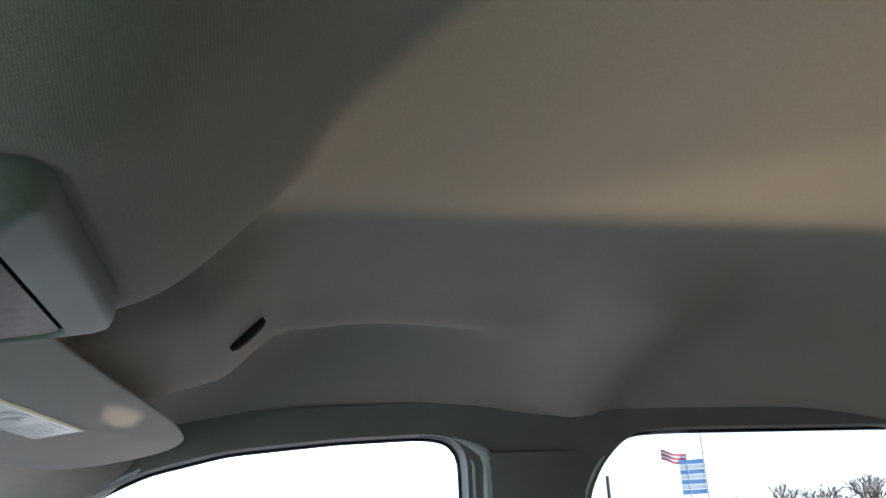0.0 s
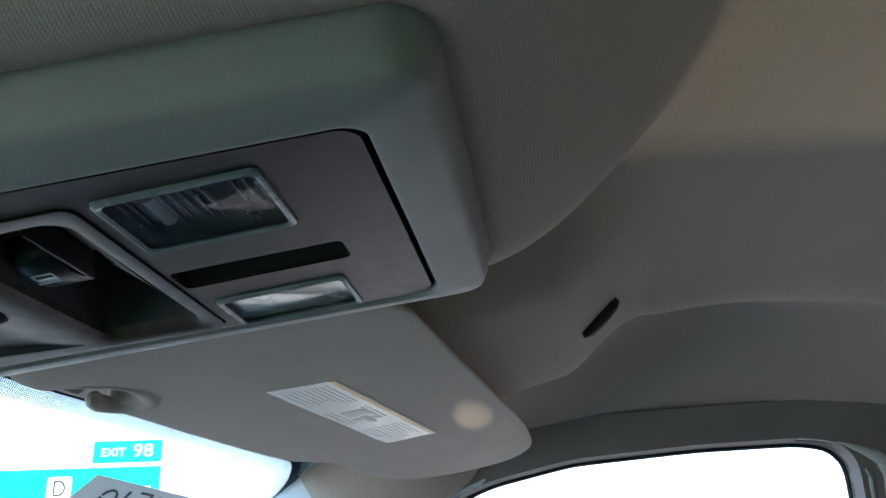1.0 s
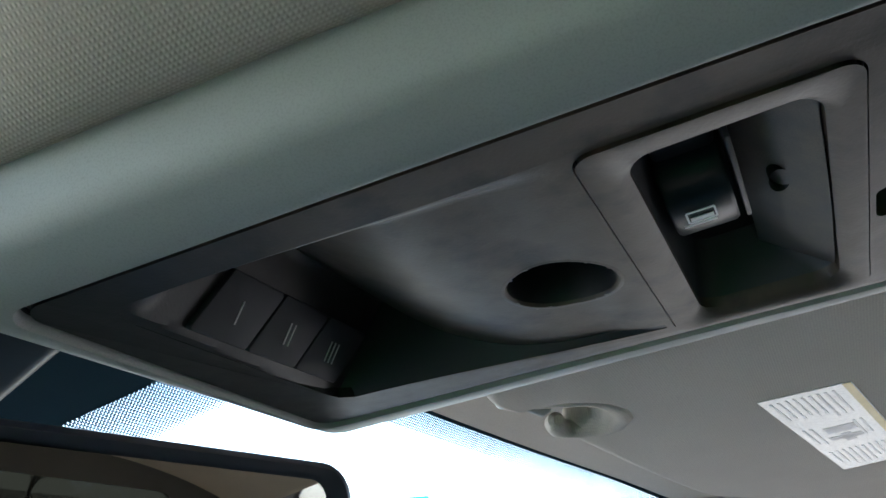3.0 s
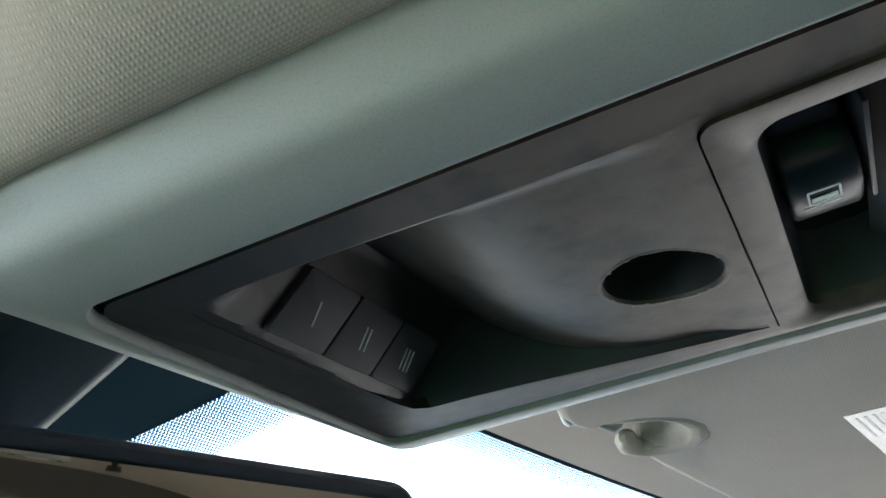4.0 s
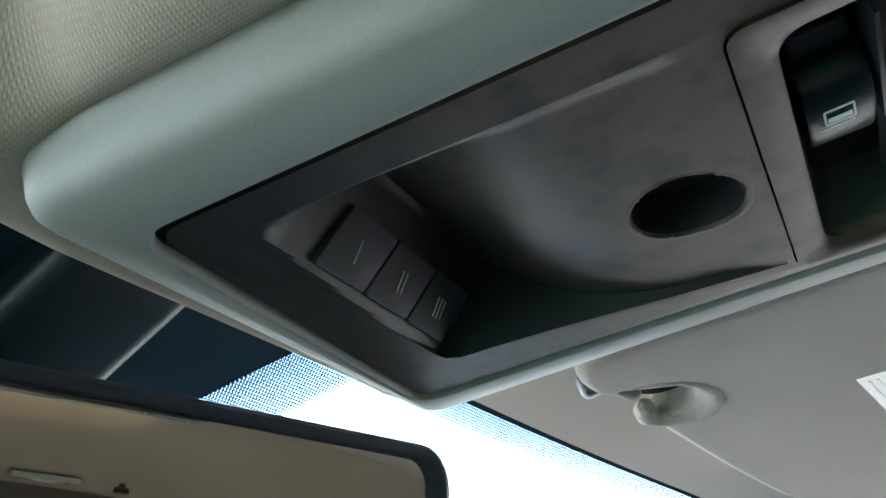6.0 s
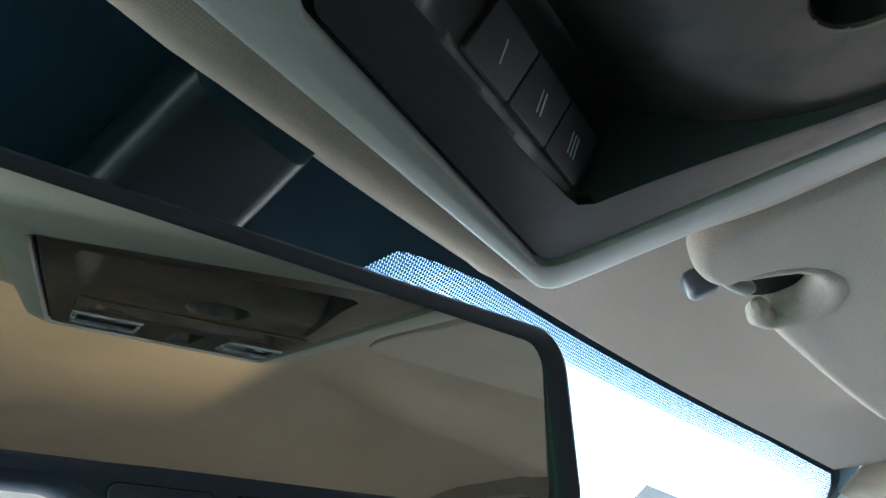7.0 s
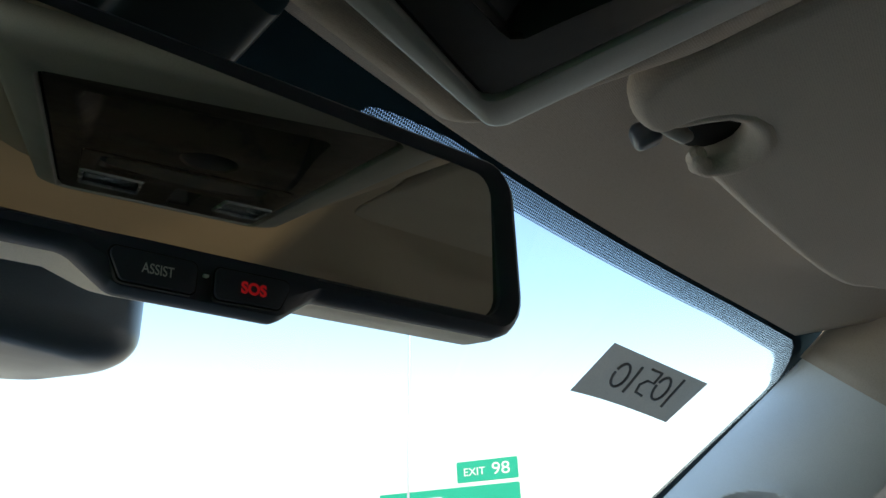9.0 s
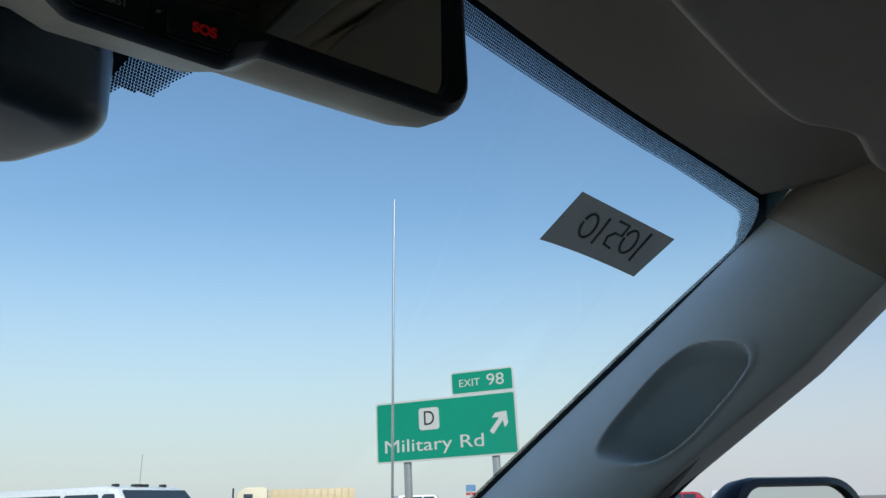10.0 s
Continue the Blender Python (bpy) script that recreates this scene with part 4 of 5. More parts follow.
mu = Vector((0, 0, 1)).cross(MN).normalized()
mu = (Matrix.Rotation(radians(2.05), 3, MN) @ mu)
mv = MN.cross(mu)
MO = Vector((-0.0187, 0.2716, 1.6212))
MIRROR_M = Matrix(((mu.x, mv.x, MN.x, MO.x), (mu.y, mv.y, MN.y, MO.y), (mu.z, mv.z, MN.z, MO.z), (0, 0, 0, 1))) @ Matrix.Diagonal((0.925, 0.985, 0.93, 1))
rear_mirror = thing("rear_view_mirror", "black framed rear-view mirror with assist and emergency buttons below the glass", "rear-view mirror", MIRROR_M)
M_OUT = [(-0.166, -0.0445), (-0.052, -0.0452), (-0.036, -0.0560), (0.028, -0.0568), (0.045, -0.0455), (0.1695, -0.0450), (0.1675, 0.0440), (-0.164, 0.0440)]
RAD = [0.020, 0.012, 0.010, 0.010, 0.012, 0.020, 0.018, 0.018]
G_OUT = [(-0.1520, -0.0360), (-0.052, -0.0362), (-0.036, -0.0362), (0.028, -0.0362), (0.045, -0.0362), (0.1555, -0.0360), (0.1515, 0.0350), (-0.148, 0.0350)]
GR = [0.012, 0.002, 0.002, 0.002, 0.002, 0.012, 0.012, 0.012]


def m_ring(c, r, z):
    return [(x, y, z) for x, y in rounded(c, r, 6)]


def shrink(c, kx, ky):
    return [(x * kx, y * ky) for x, y in c]


part("frame", loft([m_ring(G_OUT, GR, -0.012), m_ring(G_OUT, GR, 0.001), m_ring(blend(G_OUT, M_OUT, 0.25), [0.013, 0.004, 0.004, 0.004, 0.004, 0.013, 0.013, 0.013], 0.0045), m_ring(blend(G_OUT, M_OUT, 0.6), [0.016, 0.006, 0.005, 0.005, 0.006, 0.016, 0.015, 0.015], 0.0055),
                    m_ring(shrink(M_OUT, 0.99, 0.97), RAD, 0.003), m_ring(M_OUT, RAD, -0.001), m_ring(M_OUT, RAD, -0.0045)]), MIRROR_FRAME, rear_mirror, "black soft-edged frame")
S_OUT = [(x, max(y, -0.0510)) for x, y in M_OUT]
part("shell", loft([m_ring(M_OUT, RAD, -0.0045), m_ring(blend(M_OUT, S_OUT, 0.3), [r * 0.9 for r in RAD], -0.010), m_ring(shrink(S_OUT, 0.985, 0.98), [r * 0.8 for r in RAD], -0.024), m_ring(shrink(S_OUT, 0.93, 0.87), [r * 0.6 for r in RAD], -0.040), m_ring(shrink(S_OUT, 0.84, 0.72), [r * 0.5 for r in RAD], -0.054)], cap1=True), MIRROR_BACK, rear_mirror, "beige-grey rear shell")
tipped = (MIRROR_M.to_3x3().transposed() @ Vector((-0.2680, -0.9606, -0.0743))).normalized()
part("mirror_glass", prism(rounded(shrink(G_OUT, 1.003, 1.01), GR, 6), -0.0022, 0.0), MIRROR, rear_mirror, "silvered mirror glass", smooth=False, m=Matrix.Translation((0, 0, 0.0022)) @ Vector((0, 0, 1)).rotation_difference(tipped).to_matrix().to_4x4())
for nm, c, txt, ink, lab in (("assist_button", [(-0.0416, -0.0425), (-0.0085, -0.0427), (-0.0090, -0.0539), (-0.0360, -0.0535)], "ASSIST", WHITE_INK, "dark button lettered in white"),
                             ("emergency_button", [(-0.0015, -0.0427), (0.0316, -0.0425), (0.0255, -0.0535), (-0.0015, -0.0539)], "SOS", RED_GLOW, "dark button with glowing red letters")):
    o = rounded(c, 0.0025, 4)
    bt = part(nm, prism(o, 0.0045, 0.0072, 0.0006), MIRROR_FRAME, rear_mirror, lab)
    part("gap", prism(rounded([(x * 1.0 + math.copysign(0.0006, x - sum(p[0] for p in c) / 4), y + math.copysign(0.0006, y + 0.0482)) for x, y in c], 0.0028, 4), 0.0040, 0.0060), SEAM, bt)
    tx = letters(txt, 0.0050 if ink is WHITE_INK else 0.0058, 0.0001, 0.0 if ink is WHITE_INK else 0.00022)
    part("lettering", tx, ink, bt, smooth=False, m=Matrix.Translation((sum(p[0] for p in c) / 4 + 0.0005, -0.0484, 0.0074)) @ Matrix.Diagonal((0.8 if ink is WHITE_INK else 1.05, 1, 1, 1)))
part("indicator", box((0.0020, 0.0010, 0.002), (-0.0050, -0.0465, 0.0060), 0.0003), WHITE_INK, rear_mirror, "small pale status light")

# ---- sensor cover between mirror and glass ----
cover = thing("sensor_cover", "dark plastic sensor cover fixed to the windshield behind the mirror", "sensor cover")


def neck_ring(d, k):
    return [(x, y_head(0) + d, z_glass(0, y_head(0) + d) + h * k) for x, h in rounded([(-0.036, 0.004), (0.032, 0.004), (0.032, -0.034), (-0.036, -0.034)], 0.013)]


part("neck", loft([neck_ring(d, 1.0) for d in (-0.012, 0.0, 0.03, 0.06, 0.09, 0.12)]), GLOSS_BLACK, cover, "gloss black upper cover")
part("neck_end", loft([neck_ring(-0.017, 0.90), neck_ring(-0.015, 0.96), neck_ring(-0.0115, 0.996)], cap0=True), FRIT, cover, "black end of the upper cover")
MOD = [(1.675, 0.010), (1.65, 0.004), (1.612, 0.0)] + [(1.585 - 0.017 * math.sin(a), 0.017 * (1 - math.cos(a))) for a in (k * math.pi / 2 / 9 for k in range(9))]
part("module", loft([[(x, y, z + 0.10 * (y - 0.38)) for x, y in rounded([(-0.110 + d, 0.352 + d), (0.033 - d, 0.352 + d), (0.038 - d, 0.470 - d), (-0.110 + d, 0.470 - d)], 0.030, 12)] for z, d in MOD], cap1=True), MODULE_NAVY, cover, "rounded dark grey lower module")
part("mount_arm", tube([(-0.02, 0.31, 1.615), (-0.025, 0.35, 1.64), (-0.03, 0.38, 1.65)], 0.014, 14), BLACK, cover, "black mirror mount arm")

# ---- paper note stuck to the glass ----
note = thing("paper_note", "small grey paper note with a handwritten number stuck to the glass", "paper note")
NA, NB, NC, ND = [Vector((*p, z_glass(*p) - 0.003)) for p in ((0.543, 0.374), (0.533, 0.320), (0.7025, 0.2785), (0.6995, 0.329))]


def note_point(s, t, lift=0.0):
    p = NB.lerp(NC, s).lerp(NA.lerp(ND, s), t)
    curl = 0.0012 * math.sin(math.pi * s) * t - 0.003 * (1 - s) ** 3 * t
    return Vector((p.x, p.y, p.z - lift + curl))


sheet = surface(lambda s, t: note_point(s, t), np.linspace(0, 1, 24).tolist(), np.linspace(0, 1, 10).tolist())
part("sheet", sheet, PAPER, note, "thin grey paper")


def stroke(points, bm):
    """One pen line on the note: across and up, in parts of the sheet, seen from behind so that it reads mirrored."""
    tube([note_point(0.52 - (u - 0.5) * 0.62, 0.44 - (v - 0.5) * 0.62 + (u - 0.5) * 0.08, 0.0008) for u, v in points], 0.0015, 6, bm=bm)


def oval(u, v, a, b, tilt=0.12):
    return [(u + a * math.cos(t) + tilt * b * math.sin(t), v + b * math.sin(t)) for t in (0.4 + k * math.pi / 8.3 for k in range(17))]


for line in ([(0.02, -0.05), (0.05, 0.35), (0.09, 1.0)], oval(0.26, 0.50, 0.10, 0.40), [(0.62, 0.98), (0.45, 0.96), (0.42, 0.58), (0.53, 0.60), (0.58, 0.42), (0.53, 0.16), (0.41, 0.10)],
             [(0.69, 0.05), (0.72, 0.5), (0.76, 0.95)], oval(0.92, 0.52, 0.10, 0.38)):
    pen = bmesh.new()
    stroke(line, pen)
    part("pen_stroke", pen, INK, note, "grey pen stroke of a handwritten figure")


# ---- rear of the cab, seen in the mirror ----
dome = thing("dome_lamp", "rear dome lamp with a white lens on the headliner", "dome lamp", pose(0.10, -1.53, z_liner(0.10, -1.53) - 0.002, -8, 0, 0))
part("lamp_base", prism(rounded([(-0.075, -0.035), (0.075, -0.035), (0.075, 0.035), (-0.075, 0.035)], 0.012), -0.008, 0.006, 0.003), TRIM, dome, "beige lamp base")
part("dome_lens", prism(rounded([(-0.028, -0.020), (0.028, -0.020), (0.028, 0.020), (-0.028, 0.020)], 0.010), -0.013, -0.006, 0.003), SIGN_WHITE, dome, "white lens")
for x in (-0.05, 0.05):
    part("lamp_switch", box((0.014, 0.022, 0.006), (x, 0, -0.009), 0.002), BLACK, dome)
knob = thing("coat_knob", "dark round coat knob on the rear headliner", "knob", pose(0.265, -1.50, z_liner(0.265, -1.50)))
part("knob_head", cyl(0.018, 0.012, (0, 0, -0.014), 24, 0.016), BLACK, knob)
part("knob_stem", cyl(0.008, 0.014, (0, 0, -0.004), 16), BLACK, knob)


# ---- outside ----
ground_bm = bmesh.new()
bmesh.ops.create_grid(ground_bm, x_segments=40, y_segments=40, size=2500)
tagged(part("ground", ground_bm, ASPHALT, smooth=False), "lot and dry grass reaching the horizon, paled to bounce light", "ground", kind="structure")

mast = thing("antenna", "thin radio antenna mast on the fender", "antenna")
part("rod", tube([(0.95, 0.842, 1.0), (0.95, 0.840, 1.4), (0.951, 0.836, 1.7), (0.952, 0.832, 1.93)], [0.0030, 0.0023, 0.0020, 0.0018], 10), METAL, mast)
part("base", cyl(0.02, 0.12, (0.95, 0.842, 0.98), 20, 0.008), BLACK, mast)
tagged(part("fender", prism(rounded([(0.80, 0.55), (1.02, 0.55), (1.02, 1.9), (0.80, 1.9)], 0.06), 0.6, 1.0, 0.05, 4), COVER_GREY), "dark grey front fender", "fender", kind="structure")

door_mirror = thing("door_mirror", "black folding door mirror with bright glass", "door mirror")
DM = Matrix.Translation((1.150, 0.262, 1.327)) @ Matrix.Rotation(radians(-32), 4, "Z") @ Matrix.Rotation(radians(85), 4, "X") @ Matrix.Diagonal((1.12, 1, 1, 1))


def dm_ring(k, z, r=0.05):
    return [(x, y, z) for x, y in rounded([(-0.135 * k, -0.12 * k), (0.135 * k, -0.12 * k), (0.125 * k, 0.103 * k), (-0.110 * k, 0.103 * k)], [0.03 * k, 0.03 * k, 0.055 * k, 0.05 * k], 8)]


part("housing", loft([dm_ring(0.86, 0.008), dm_ring(0.88, 0.014), dm_ring(0.97, 0.012), dm_ring(1.0, 0.0), dm_ring(0.99, -0.03), dm_ring(0.9, -0.06), dm_ring(0.7, -0.08)], cap1=True), GLOSS_BLACK, door_mirror, "black mirror housing", m=DM)
part("mirror_glass", prism([p[:2] for p in dm_ring(0.86, 0)], 0.002, 0.006), MIRROR, door_mirror, "bright mirror glass", smooth=False, m=DM)
part("arm", tube([(1.10, 0.34, 1.22), (0.98, 0.36, 1.19), (0.90, 0.36, 1.18)], 0.03, 12), BLACK, door_mirror)

# exit sign
SL, SR = Vector((17.78, 13.00, 0)), Vector((18.43, 9.18, 0))
su = (SR - SL).normalized()
sn = Vector((su.y, -su.x, 0))
if sn.x > 0:
    sn = -sn
SIGN = Matrix(((su.x, 0, sn.x, SL.x), (su.y, 0, sn.y, SL.y), (0, 1, 0, 4.04), (0, 0, 0, 1))) @ Matrix.Rotation(radians(1.4), 4, "Z")
SW, SH = (SR - SL).length, 1.555
road_sign = thing("road_sign", "green highway exit sign on steel posts with an arrow", "road sign", SIGN)
tab = part("exit_tab", prism(rounded([(SW - 1.70, 0.015), (SW - 0.02, 0.015), (SW - 0.02, 0.60), (SW - 1.70, 0.60)], 0.05), -0.03, 0.0), SIGN_WHITE, road_sign, "green exit number tab")
part("field", prism(rounded([(SW - 1.665, 0.05), (SW - 0.055, 0.05), (SW - 0.055, 0.565), (SW - 1.665, 0.565)], 0.04), 0.0, 0.004), SIGN_GREEN, tab, "green sheet")
panel = part("main_panel", prism(rounded([(0, -SH), (SW, -SH), (SW, 0), (0, 0)], 0.06), -0.03, 0.0), SIGN_WHITE, road_sign, "green panel with a white border")
part("field", prism(rounded([(0.045, -SH + 0.045), (SW - 0.045, -SH + 0.045), (SW - 0.045, -0.045), (0.045, -0.045)], 0.05), 0.0, 0.004), SIGN_GREEN, panel, "green sheet")


def sign_text(body, height, u, v, width, parent, mat=None, z=0.008):
    bm = letters(body, height, 0.002)
    xs_ = [p.co.x for p in bm.verts]
    k = width / (max(xs_) - min(xs_))
    bm.verts.ensure_lookup_table()
    todo, glyphs = set(bm.verts), []
    while todo:
        stack, isle = [todo.pop()], []
        while stack:
            w = stack.pop()
            isle.append(w)
            for e in w.link_edges:
                o = e.other_vert(w)
                if o in todo:
                    todo.discard(o)
                    stack.append(o)
        lo, hi = min(w.co.x for w in isle), max(w.co.x for w in isle)
        fit = [g for g in glyphs if min(g[1], hi) - max(g[0], lo) > 0.5 * min(g[1] - g[0], hi - lo)]
        for g in fit:
            glyphs.remove(g)
            lo, hi, isle = min(lo, g[0]), max(hi, g[1]), isle + g[2]
        glyphs.append((lo, hi, isle))
    for lo, hi, isle in sorted(glyphs, key=lambda g: g[0]):
        one, seen = bmesh.new(), {}
        for w in isle:
            seen[w] = one.verts.new(w.co)
        for f in bm.faces:
            if f.verts[0] in seen:
                one.faces.new([seen[w] for w in f.verts])
        part("letter", one, mat or SIGN_WHITE, parent, smooth=False, m=Matrix.Translation((u, v, z)) @ Matrix.Diagonal((k, 1, 1, 1)))
    bm.free()


sign_text("Military Rd", 0.46, 1.61, -1.16, 2.72, panel)
sign_text("EXIT", 0.27, SW - 1.20, 0.29, 0.56, tab)
sign_text("98", 0.42, SW - 0.50, 0.31, 0.46, tab)
shield = part("shield", prism(rounded([(1.24, -0.79), (1.80, -0.79), (1.80, -0.23), (1.24, -0.23)], 0.07), 0.004, 0.010), SIGN_WHITE, panel, "white square route marker")
sign_text("D", 0.52, 1.52, -0.51, 0.28, shield, SIGN_BLACK, 0.014)
arrow = bmesh.new()
av = [arrow.verts.new((x, y, 0.008)) for x, y in ((-0.06, -0.36), (0.06, -0.36), (0.06, 0.06), (0.21, -0.06), (0.21, 0.09), (0.0, 0.30), (-0.21, 0.09), (-0.21, -0.06), (-0.06, 0.06))]
arrow.faces.new(av)
part("arrow", arrow, SIGN_WHITE, panel, "white slanting arrow", smooth=False, m=Matrix.Translation((3.42, -0.72, 0)) @ Matrix.Rotation(radians(-40), 4, "Z"))
for u in (0.82, 3.22):
    part("post", box((0.16, 5.0, 0.16), (u, -SH / 2 - 2.0, -0.13), 0.01), GALV, road_sign, "galvanised steel post")


def tree(x, y, h, seed):
    r = random.Random(seed)
    t = thing("tree", "bare leafless deciduous tree", "tree", Matrix.Translation((x, y, 0)), "bare trees beyond the lot")
    bm, twigs = bmesh.new(), bmesh.new()

    def limb(p, d, ln, rad, level):
        q = p + d * ln
        tube([p, p.lerp(q, 0.5) + Vector((r.uniform(-1, 1), r.uniform(-1, 1), 0)) * ln * 0.06, q], [rad, rad * 0.8, rad * 0.6], 6 if level < 2 else 4, bm=bm if level < 2 else twigs)
        if level < 5:
            for _ in range(3 if level < 4 else 5):
                nd = (d + Vector((r.uniform(-1, 1), r.uniform(-1, 1), r.uniform(-0.3, 0.7))) * 0.75).normalized()
                limb(p.lerp(q, r.uniform(0.55, 1.0)), nd, ln * r.uniform(0.55, 0.78), rad * 0.62, level + 1)

    limb(Vector((0, 0, -0.1)), Vector((0, 0, 1)), h * 0.34, h * 0.022, 0)
    part("trunk", bm, BARK, t), part("crown", twigs, BARK, t, "fine bare twigs", smooth=False)


BARK = material("grey_brown_bark", (0.16, 0.12, 0.09), 0.9, scale=3, grain=40)
for i, (x, y, h) in enumerate(((47, -38, 5.6), (51, -35, 4.9), (43, -43, 6.2), (57, -34, 5.0), (62, -29, 4.6), (40, -50, 6.0), (-14, -60, 7.5), (8, -64, 7.0), (24, -58, 6.5), (50, -23.4, 4.0), (48.5, -26, 4.2), (47, -28.6, 4.4), (46, -31, 5.0), (44.6, -33, 5.4), (42.5, -35, 5.2), (52, -37, 5.6), (55, -28, 4.3))):
    tree(x, y, h, 10 + i)

FLAG_BLUE = material("banner_blue", (0.12, 0.24, 0.42), 0.8, scale=2)
FLAG_RED = material("banner_red", (0.45, 0.06, 0.07), 0.8, scale=2)
WHITE_PAINT = material("white_car_paint", (0.74, 0.75, 0.76), 0.25, scale=2, amount=0.05, grain=20, bump=0.0)
RED_PAINT = material("red_car_paint", (0.42, 0.03, 0.04), 0.25, scale=2, amount=0.1, grain=20, bump=0.0)
CAR_GLASS = material("car_glass", (0.03, 0.045, 0.06), 0.08, scale=2, amount=0.1, grain=20, bump=0.0)
TAN_PANEL = material("tan_trailer_panel", (0.55, 0.44, 0.28), 0.5, scale=1.5, amount=0.3, grain=10)
PALE_TAN = material("pale_tan_paint", (0.62, 0.55, 0.42), 0.5, scale=1.5, amount=0.2, grain=10)
TYRE = material("tyre_rubber", (0.02, 0.02, 0.02), 0.85, scale=10)

banner = thing("flag_banner", "blue and white striped banner on a pole", "banner", look((38.2, -21.2, 2.4), (0, 0, 2.4)))
part("pole", box((0.06, 8.0, 0.06), (-0.62, 0.9, 0)), GALV, banner)
for i in range(7):
    part("stripe", box((1.15, 0.22, 0.02), (0, 0.9 + 0.24 * i, 0)), FLAG_BLUE if i % 2 == 0 else SIGN_WHITE, banner)
flag = thing("flag", "small red and white striped flag waving above", "flag", look((38.2, -21.2, 4.6), (0, 0, 4.6)))
for i in range(5):
    part("stripe", surface(lambda u, v: (u, v + 0.28 * (u - 0.3) + 0.05 * math.sin(u * 6), 0.06 * math.sin(u * 5)), np.linspace(0.2, 1.4, 10).tolist(), [0.1 * i, 0.1 * i + 0.1]), FLAG_RED if i % 2 == 0 else SIGN_WHITE, flag)
part("staff", tube([(-0.6, -2.2, 0), (0.2, -2.0, 0), (0.2, 0.6, 0)], 0.03, 6), GALV, flag)
pole = thing("lamp_pole", "thin dark steel lamp pole", "pole", Matrix.Translation((16.0, -7.2, 0)))
part("shaft", cyl(0.05, 2.7, (0, 0, 1.35), 12, 0.035), BLACK, pole)


def vehicle(name, label, category, m, paint, length, width, height, hood, group="", lamps=False):
    """A cab-and-body vehicle that faces along its own +x."""
    v = thing(name, label, category, m, group)
    h0, belt = 0.45, height * 0.60
    prof = [(-length / 2, h0), (length / 2, h0), (length / 2, belt * 0.95), (length / 2 - hood, belt), (length / 2 - hood - 0.65, height - 0.06), (length / 2 - hood - 0.95, height), (-length / 2 + 0.30, height - 0.02), (-length / 2 + 0.05, belt)]
    body = prism(prof, -width / 2, width / 2, 0.08, 3)
    for p in body.verts:
        k = max(0, (p.co.y - belt) / (height - belt))
        p.co = Vector((p.co.x, p.co.z * (1 - 0.16 * k), p.co.y))
    part("body", body, paint, v, "painted body shell")
    a, b = length / 2 - hood - 0.02, length / 2 - hood - 0.62
    for s in (1, -1):
        for x0, x1 in ((-length / 2 + 0.55, -0.45), (-0.38, 0.42), (0.5, b - 0.02)):
            if x1 - x0 < 0.2:
                continue
            win = prism(rounded([(x0, belt + 0.05), (x1 + (0.25 if x1 > 0.45 else 0), belt + 0.05), (x1, height - 0.13), (x0, height - 0.13)], 0.05), 0, 0.012)
            for p in win.verts:
                k = max(0, (p.co.y - belt) / (height - belt))
                p.co = Vector((p.co.x, s * (width / 2 * (1 - 0.16 * k) + 0.004 - p.co.z * 0.5), p.co.y))
            part("window", win, CAR_GLASS, v, "dark side glass")
    sc = bmesh.new()
    q = [(a, -width / 2 + 0.12, belt + 0.03), (a, width / 2 - 0.12, belt + 0.03), (b, width / 2 - 0.24, height - 0.09), (b, -width / 2 + 0.24, height - 0.09)]
    sc.faces.new([sc.verts.new((x + 0.03, y, z + 0.02)) for x, y, z in q])
    part("windshield", sc, CAR_GLASS, v, "bluish windshield", smooth=False)
    for x in (-length / 2 + 0.95, length / 2 - 0.85):
        for y in (-width / 2 + 0.1, width / 2 - 0.1):
            wh = part("wheel", cyl(0.37, 0.24, m=Matrix.Translation((x, y, 0.37)) @ Matrix.Rotation(radians(90), 4, "X"), seg=28), TYRE, v)
            part("rim", cyl(0.22, 0.26, m=Matrix.Translation((x, y, 0.37)) @ Matrix.Rotation(radians(90), 4, "X"), seg=20), GALV, wh)
    if lamps:
        for y in (-0.55, -0.12, 0.0, 0.12, 0.55):
            part("clearance_lamp", box((0.14, 0.07, 0.05), (b - 0.32, y, height + 0.015), 0.02), BLACK, v, "dark roof clearance lamp")
    return v


vehicle("pickup", "white crew-cab pickup with roof clearance lamps parked in the lot", "pickup", Matrix.Translation((9.75, 12.75, 0.0)) @ Matrix.Rotation(radians(-84), 4, "Z"), WHITE_PAINT, 5.4, 1.95, 1.87, 1.3, lamps=True)
vehicle("parked_car", "red car parked in a far row", "car", Matrix.Translation((57, 15.6, 0.0)) @ Matrix.Rotation(radians(-80), 4, "Z"), RED_PAINT, 4.8, 1.85, 1.9, 1.2, "cars in the far row")
vehicle("parked_car", "white van parked in a far row", "car", Matrix.Translation((58, 12.2, 0.0)) @ Matrix.Rotation(radians(-80), 4, "Z"), WHITE_PAINT, 4.8, 1.85, 1.95, 1.2, "cars in the far row")
vehicle("parked_car", "red car parked in a far row", "car", Matrix.Translation((60, 0.5, 0.0)) @ Matrix.Rotation(radians(-85), 4, "Z"), RED_PAINT, 4.8, 1.85, 2.0, 1.2, "cars in the far row")
vehicle("parked_car", "white car parked in a far row", "car", Matrix.Translation((61, -3.6, 0.0)) @ Matrix.Rotation(radians(-85), 4, "Z"), WHITE_PAINT, 4.8, 1.85, 1.8, 1.2, "cars in the far row")
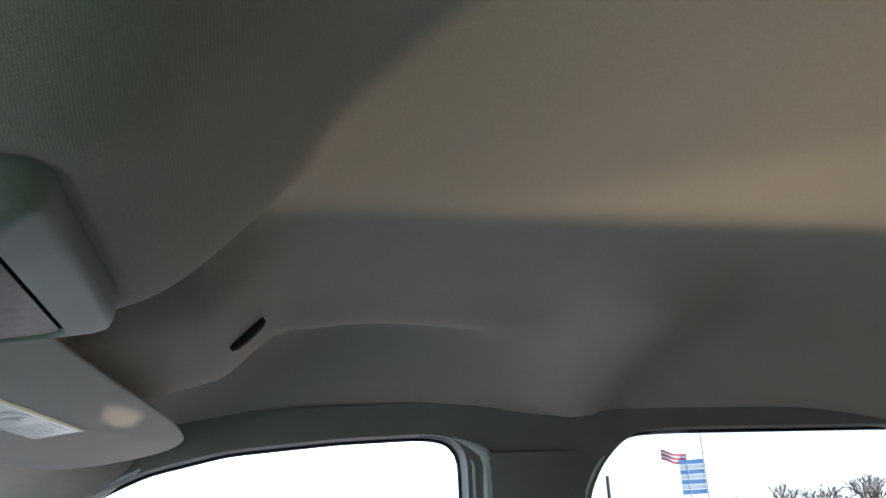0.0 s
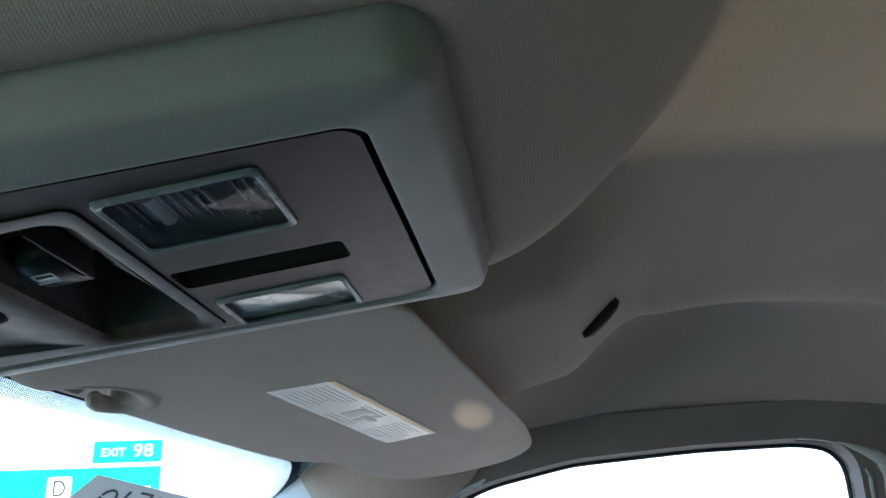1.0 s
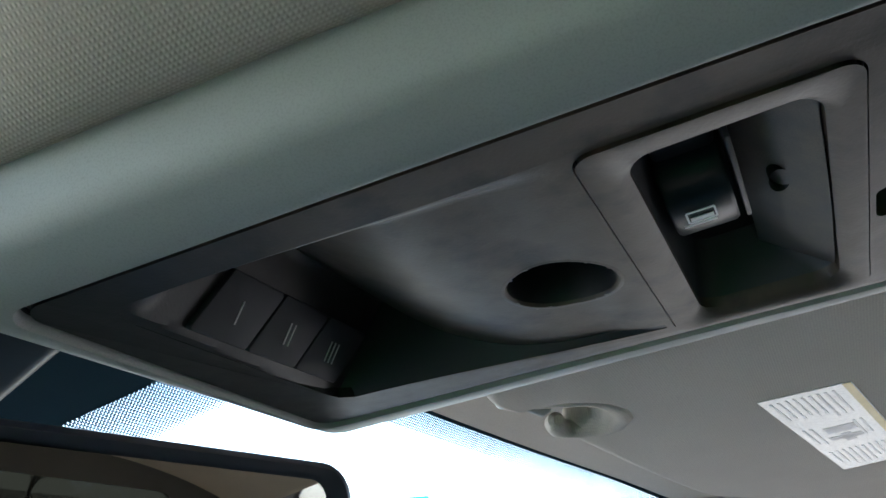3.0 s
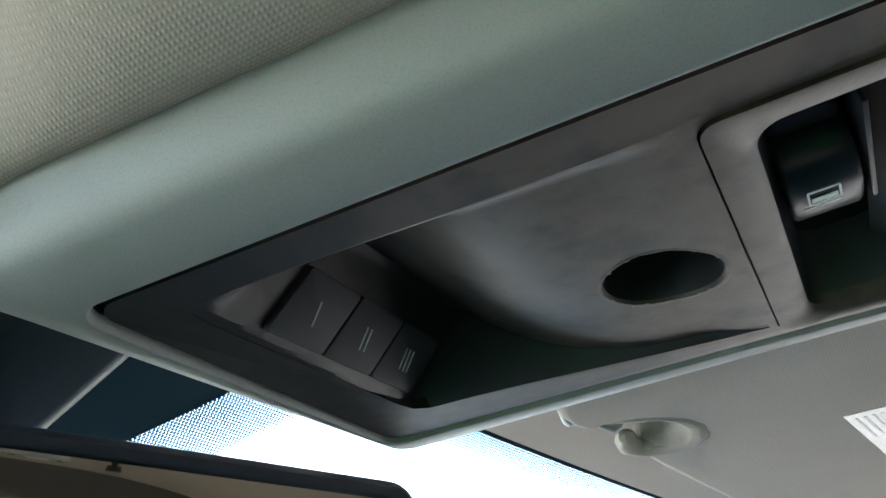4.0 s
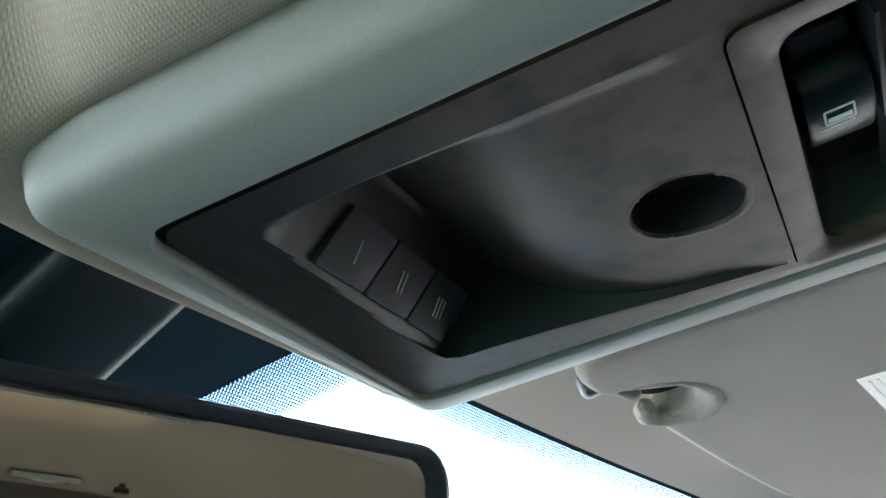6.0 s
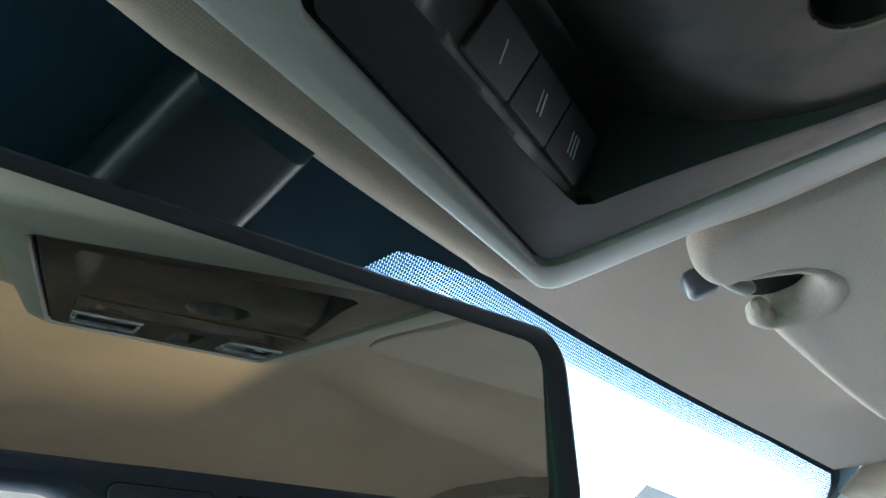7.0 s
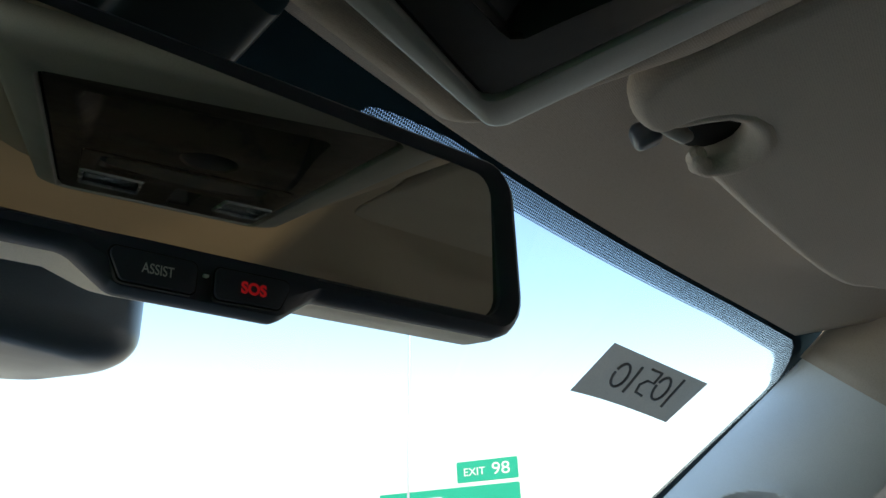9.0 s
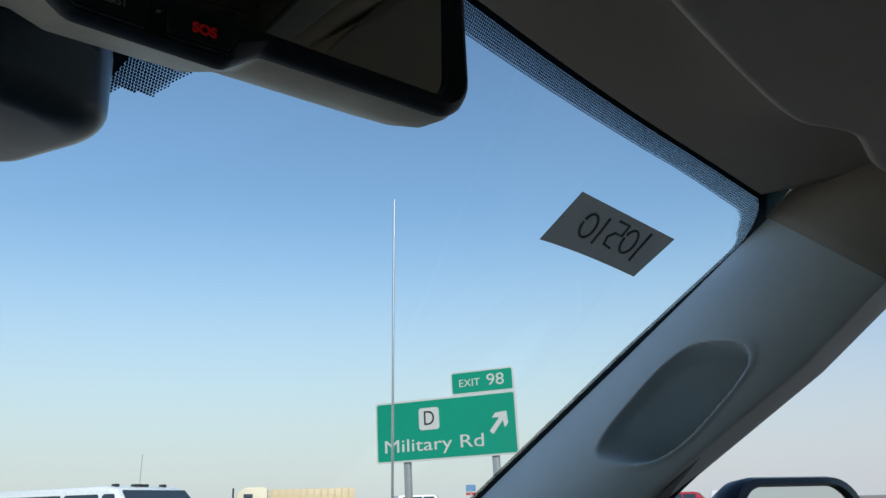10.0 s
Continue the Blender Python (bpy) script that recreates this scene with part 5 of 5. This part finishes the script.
vehicle("parked_car", "white car parked beyond the sign", "car", Matrix.Translation((50, 32.0, 0.0)) @ Matrix.Rotation(radians(-40), 4, "Z"), WHITE_PAINT, 4.8, 1.85, 2.2, 1.2, "cars in the far row")

trailer = thing("cargo_trailer", "tan ribbed cargo trailer with a pale cab parked far off", "trailer", Matrix.Translation((67.6, 58.8, 0)) @ Matrix.Rotation(math.atan2(54.8 - 63, 71.2 - 64), 4, "Z"))
part("box_body", box((8.6, 2.5, 2.5), (1.5, 0, 2.25), 0.05), TAN_PANEL, trailer, "tan box body")
for i in range(12):
    part("rib", box((0.12, 0.08, 2.45), (-2.5 + i * 0.70, -1.29, 2.25)), TAN_PANEL, trailer)
part("cab", prism([(-6.1, 0.5), (-3.0, 0.5), (-3.0, 3.55), (-3.4, 3.75), (-5.2, 3.75), (-6.0, 3.2)], -1.2, 1.2, 0.06), PALE_TAN, trailer, "pale tan tractor cab", m=Matrix.Rotation(radians(90), 4, "X"))
part("cab_window", box((0.9, 0.06, 0.7), (-4.9, -1.22, 2.75), 0.02), CAR_GLASS, trailer, "dark cab side glass")
part("exhaust_stack", cyl(0.09, 3.4, (-6.4, -0.9, 2.0), 12), BLACK, trailer, "dark exhaust stack")
for x in (-5.6, 2.6, 3.8):
    part("wheel", cyl(0.5, 2.5, m=Matrix.Translation((x, 0, 0.5)) @ Matrix.Rotation(radians(90), 4, "X"), seg=24), TYRE, trailer)
mast2 = thing("whip_antenna", "tall thin whip antenna beyond the pickup", "antenna")
part("whip", tube([(20.45, 25.4, 0.0), (20.45, 25.4, 1.5), (20.5, 25.4, 3.5)], 0.007, 6), BLACK, mast2)
board = thing("roadside_board", "small blue and red roadside board on a post", "sign board", look((86.8, 49.1, 3.0), (0, 0, 3.0)))
part("blue_face", box((1.15, 0.75, 0.1), (0, 0.35, 0)), FLAG_BLUE, board), part("red_face", box((1.15, 0.30, 0.1), (0, -0.28, 0)), FLAG_RED, board)
part("post", box((0.15, 3.2, 0.12), (0, -1.5, -0.1)), GALV, board)
